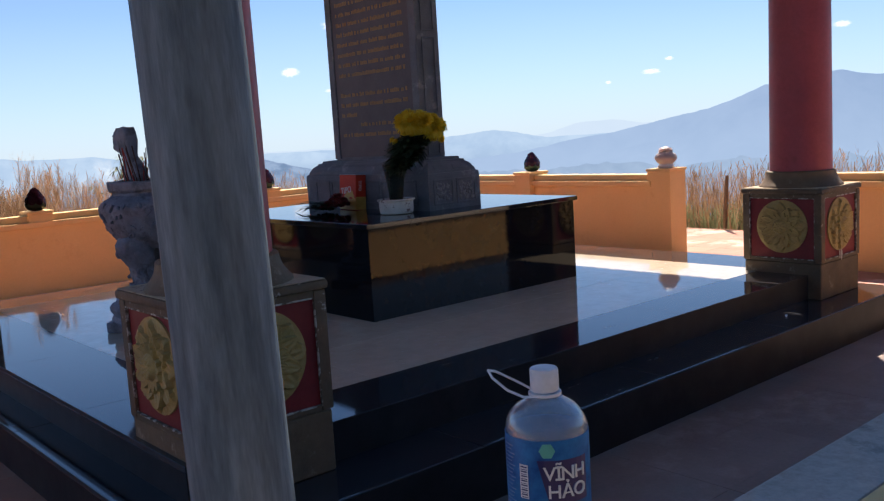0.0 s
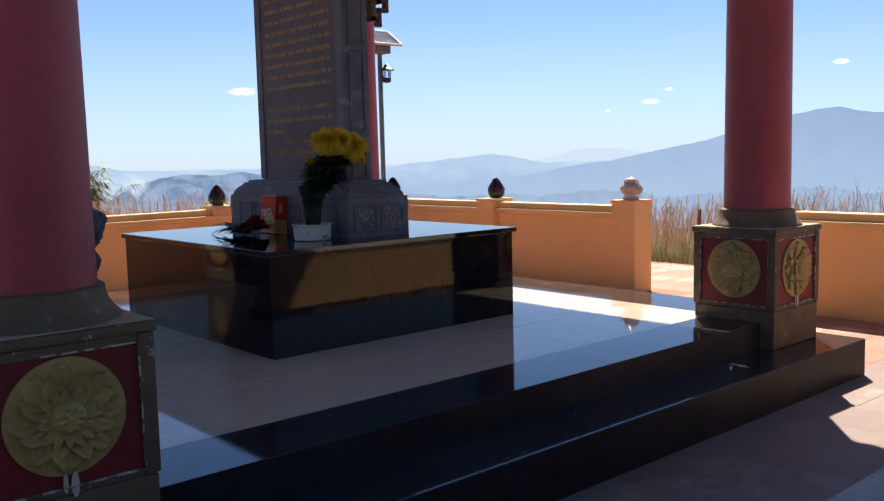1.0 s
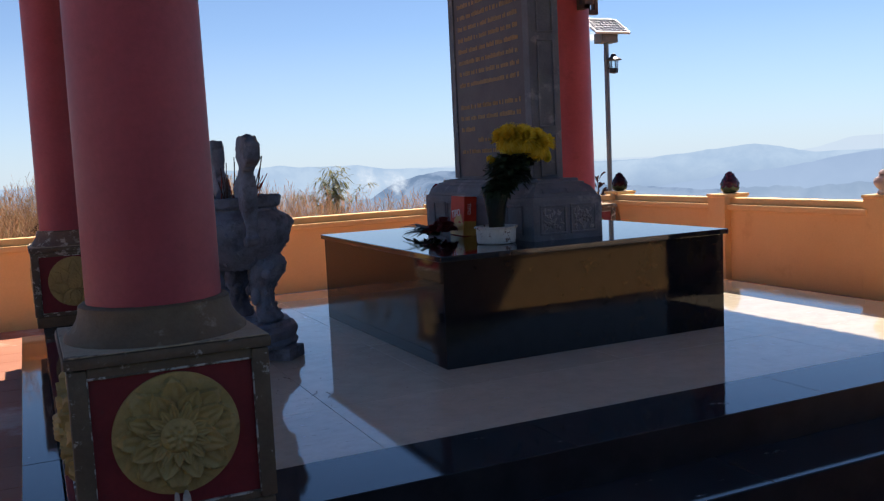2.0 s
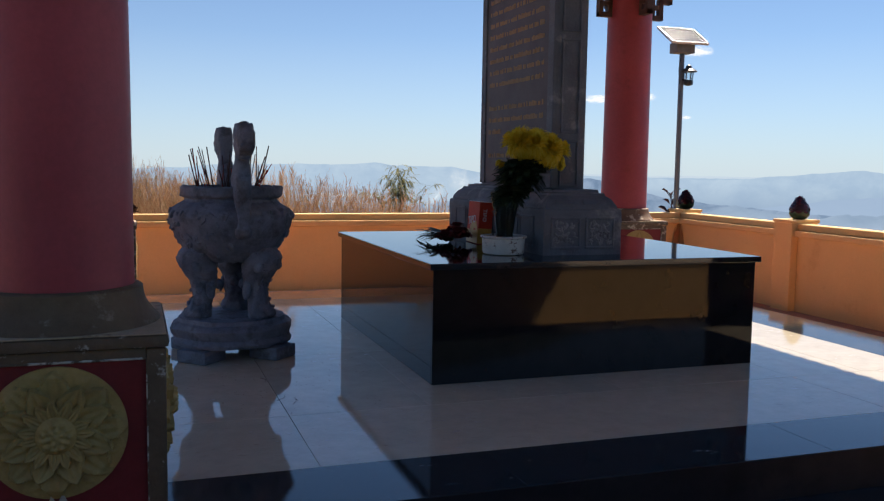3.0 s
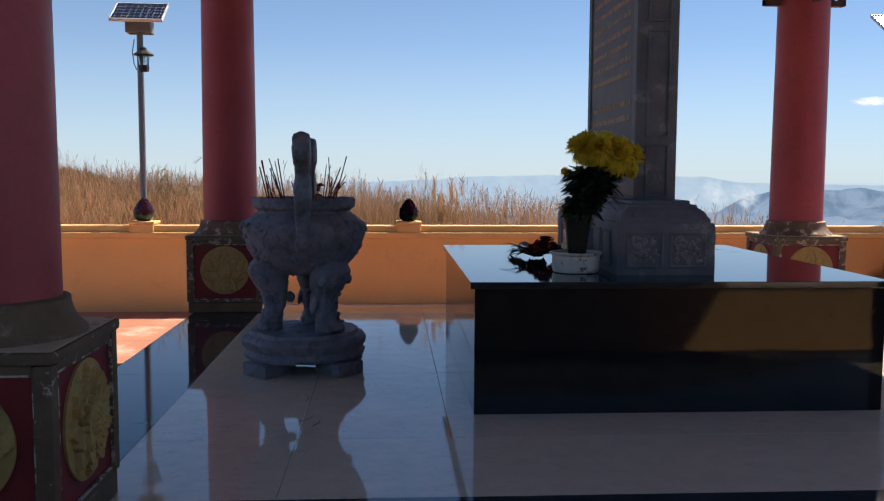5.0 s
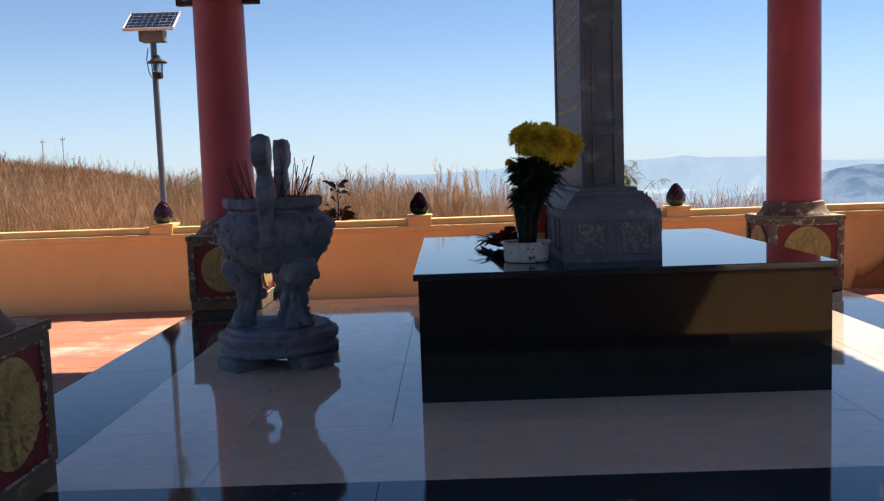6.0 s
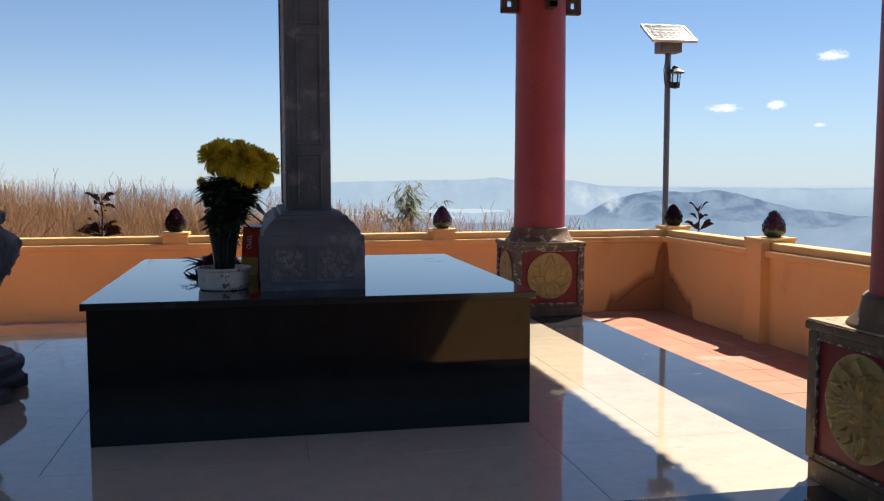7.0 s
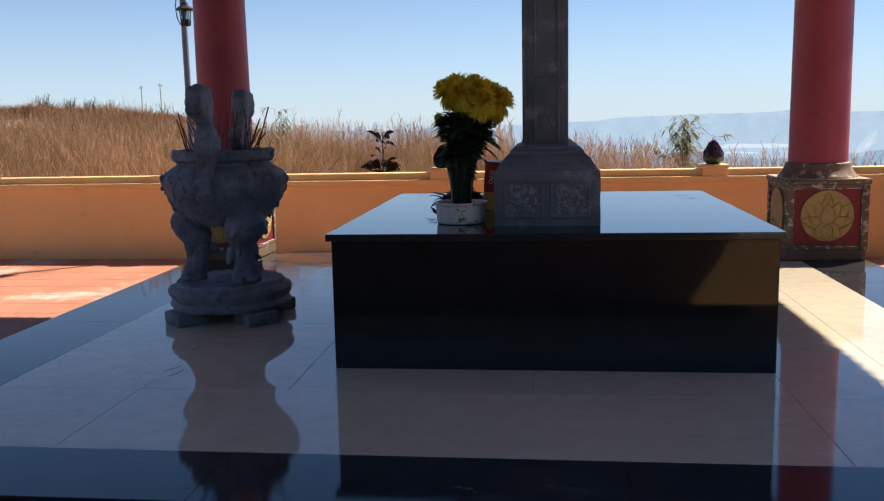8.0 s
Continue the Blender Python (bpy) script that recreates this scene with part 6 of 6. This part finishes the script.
def utility_pole(x, y, top):
    """A thin power pole with a cross-arm and two insulators, standing beyond the crest of the hill."""
    g = float(land(np.array(x), np.array(y))) - 0.3
    e = thing("utility_pole", (x, y, g), "thin grey power pole with a short cross-arm behind the hill", "utility pole", "power poles")
    part("shaft", tube(bmesh.new(), ((0, 0, 0), (0, 0, top - g)), (0.065, 0.03), 10), M_CEMENT, e)
    part("cross_arm", boxed(-0.18, -0.025, top - g - 0.25, 0.18, 0.025, top - g - 0.21, 0.008), M_CEMENT, e)
    for s in (-1, 1):
        part("insulator", lathe(bmesh.new(), ((0.022, 0), (0.03, 0.02), (0.016, 0.04), (0.026, 0.06), (0.01, 0.09)), 10, s * 0.15, 0.0), M_BOXGREY, e).location.z = top - g - 0.21
    return e


utility_pole(-27.5, 68.6, 4.16)
utility_pole(-26.2, 69.2, 4.32)
stake = thing("wooden_stake", (11.26, 7.02, -0.42), "weathered dark wooden stake at the edge of the paving", "stake")
part("stick", roughen(tube(bmesh.new(), ((0, 0, 0), (0.01, 0.0, 0.25), (0.025, -0.01, 0.5), (0.045, -0.015, 0.76)), [0.030, 0.030, 0.028, 0.024], 10), 0.003, 20, 1), M_BROWN, stake)
for x, y, r in ((-10.4, 24.0, 0.42), (-9.7, 24.2, 0.24)):
    bm = bmesh.new()
    bmesh.ops.create_icosphere(bm, subdivisions=3, radius=r, matrix=Matrix.Diagonal((1.6, 1.0, 0.55, 1)))
    tagged(part("rock", roughen(bm, r * 0.28, 1.6 / r, 3), M_ROCK, at=Matrix.Translation((x, y, float(land(np.array(x), np.array(y))) + 0.36))), "pale weathered boulder among the dry hill grass", "rock")

# ---- paving and slabs, piece by piece ----


def slab_mesh(w, d, t, bevel, mat, name):
    bm = bmesh.new()
    a, b = w / 2, d / 2
    rings(bm, [[(-a, -b, -t), (a, -b, -t), (a, b, -t), (-a, b, -t)], [(-a, -b, -bevel), (a, -b, -bevel), (a, b, -bevel), (-a, b, -bevel)],
               [(-a + bevel, -b + bevel, 0), (a - bevel, -b + bevel, 0), (a - bevel, b - bevel, 0), (-a + bevel, b - bevel, 0)]])
    return mesh_of(bm, name, mat)


made = {}


def lay(name, x0, y0, x1, y1, top, t, mat, parent, gap=0.003, bevel=0.0015, tilt=0.0):
    """One piece between two corners; alike pieces share their mesh."""
    w, d = round(x1 - x0 - gap, 3), round(y1 - y0 - gap, 3)
    key = (name, w, d, t)
    if key not in made:
        made[key] = slab_mesh(w, d, t, bevel, mat, name)
    m = Matrix.Translation(((x0 + x1) / 2, (y0 + y1) / 2, top))
    if tilt:
        m = m @ pose(0, 0, 0, random.gauss(0, tilt), random.gauss(0, tilt), 0)
    return part(name, made[key], mat, parent, at=m)


random.seed(12)
tx = [TX0, 2.40, 3.07, 4.13, 5.19, 5.70, TX1]
ty = [TY0, 4.29, 5.555, 6.82, TY1]
for c, d in zip(ty, ty[1:]):
    row = [TX0, 2.40, 5.19, TX1] if c == TY0 else tx
    for a, b in zip(row, row[1:]):
        lay("tile", a, c, b, d, 0.0, 0.024, M_TILE, platform, 0.0016, 0.0008, 0.02 if b - a < 1.2 else 0.0)
for c, d in zip([PY0, 4.28, 5.57, 6.85, PY1], [4.28, 5.57, 6.85, PY1]):
    lay("border_slab", PX0, c, TX0, d, 0.0, 0.026, M_BLACK, platform, 0.001, 0.001)
    lay("border_slab", TX1, c, PX1, d, 0.0, 0.026, M_BLACK, platform, 0.001, 0.001)
for a, b in zip([TX0, 3.07, 4.45, TX1], [3.07, 4.45, TX1]):
    lay("border_slab", a, PY0, b, TY0, 0.0, 0.026, M_BLACK, platform, 0.001, 0.001)
    lay("border_slab", a, TY1, b, PY1, 0.0, 0.026, M_BLACK, platform, 0.001, 0.001)
for a, b in zip([SX0, 2.40, 3.76, 5.14, SX1], [2.40, 3.76, 5.14, SX1]):
    lay("step_slab", a, SY0, b, PY0 + 0.03, STEP, 0.026, M_BLACK, platform, 0.002, 0.003)
    lay("step_slab", a, PY1 - 0.03, b, SY1, STEP, 0.026, M_BLACK, platform, 0.002, 0.003)
for c, d in zip([PY0 + 0.03, 4.8, 6.4, PY1 - 0.03], [4.8, 6.4, PY1 - 0.03]):
    lay("step_slab", SX0, c, PX0 + 0.03, d, STEP, 0.026, M_BLACK, platform, 0.002, 0.003)
    lay("step_slab", PX1 - 0.03, c, SX1, d, STEP, 0.026, M_BLACK, platform, 0.002, 0.003)
for x0, y0, x1, y1, z0, z1 in ((PX0 + 0.001, PY0 - 0.002, PX1 - 0.001, PY0 + 0.0005, STEP, -0.003), (PX0 + 0.015, PY1 - 0.029, PX1 - 0.015, PY1 - 0.015, STEP, -0.0265),
                               (PX0 + 0.015, PY0 + 0.030, PX0 + 0.029, PY1 - 0.030, STEP, -0.0265), (PX1 - 0.029, PY0 + 0.030, PX1 - 0.015, PY1 - 0.030, STEP, -0.0265),
                               (SX0 + 0.001, SY0 - 0.002, SX1 - 0.001, SY0 + 0.0005, G - 0.02, STEP - 0.004), (SX0 + 0.015, SY1 - 0.029, SX1 - 0.015, SY1 - 0.015, G - 0.02, STEP - 0.0265),
                               (SX0 + 0.015, SY0 + 0.030, SX0 + 0.029, SY1 - 0.030, G - 0.02, STEP - 0.0265), (SX1 - 0.029, SY0 + 0.030, SX1 - 0.015, SY1 - 0.030, G - 0.02, STEP - 0.0265)):
    part("riser", boxed(x0, y0, z0, x1, y1, z1), M_RISER, platform)

floor = thing("floor", (0, 0, 0), "terrace floor of square terracotta pavers with pale worn patches", "floor", kind="structure")
part("mortar_bed", boxed(-9.0, 1.236, G - 0.14, 8.75, 10.65, G - 0.002), M_BED, floor)
part("mortar_bed", boxed(8.951, 4.0, G - 0.34, 11.32, 8.0, G - 0.002), M_BED, floor)
part("mortar_bed", boxed(8.7505, 4.36, G - 0.34, 8.9505, 6.02, G - 0.002), M_BED, floor)
P = 0.40
rest, front_pavers, count = bmesh.new(), bmesh.new(), 0
for i in range(-23, 29):
    for j in range(0, 25):
        x0, y0 = i * P, 1.31 + j * P
        x1, y1 = x0 + P, min(y0 + P, 10.64)
        inside = x0 > SX0 - 0.02 and x1 < SX1 + 0.02 and y0 > SY0 - 0.02 and y1 < SY1 + 0.02
        if inside or (x1 > 8.75 and (y0 < 4.0 or y1 > 8.0 or x1 > 11.32 or (x0 < 8.95 and (y0 < 4.4 or y1 > 6.05)))) or x0 < -9:
            continue
        # the front strip takes a darker brown colour than the rest
        front = y0 < 2.75
        near = not front and ((-1.7 < x0 < 1.1 and y0 > 4.6) or (x0 > 6.3 and y0 > 2.3))
        if near and count < 300:
            lay("paver", x0, y0, x1, y1, G, 0.03, M_TERRA, floor, 0.004, 0.002, 0.10)
            count += 1
        else:
            g = 0.0003 if front else 0.002
            box(front_pavers if front else rest, x0 + g, y0 + g, G - 0.03, x1 - g, y1 - g, G + random.gauss(0, 0.0007))
tagged(part("pavers", rest, M_TERRA_REST, floor), kind="stuff")
tagged(part("pavers", front_pavers, M_FRONT_PAVER, floor, "dark brown pavers in the front strip"), kind="stuff")
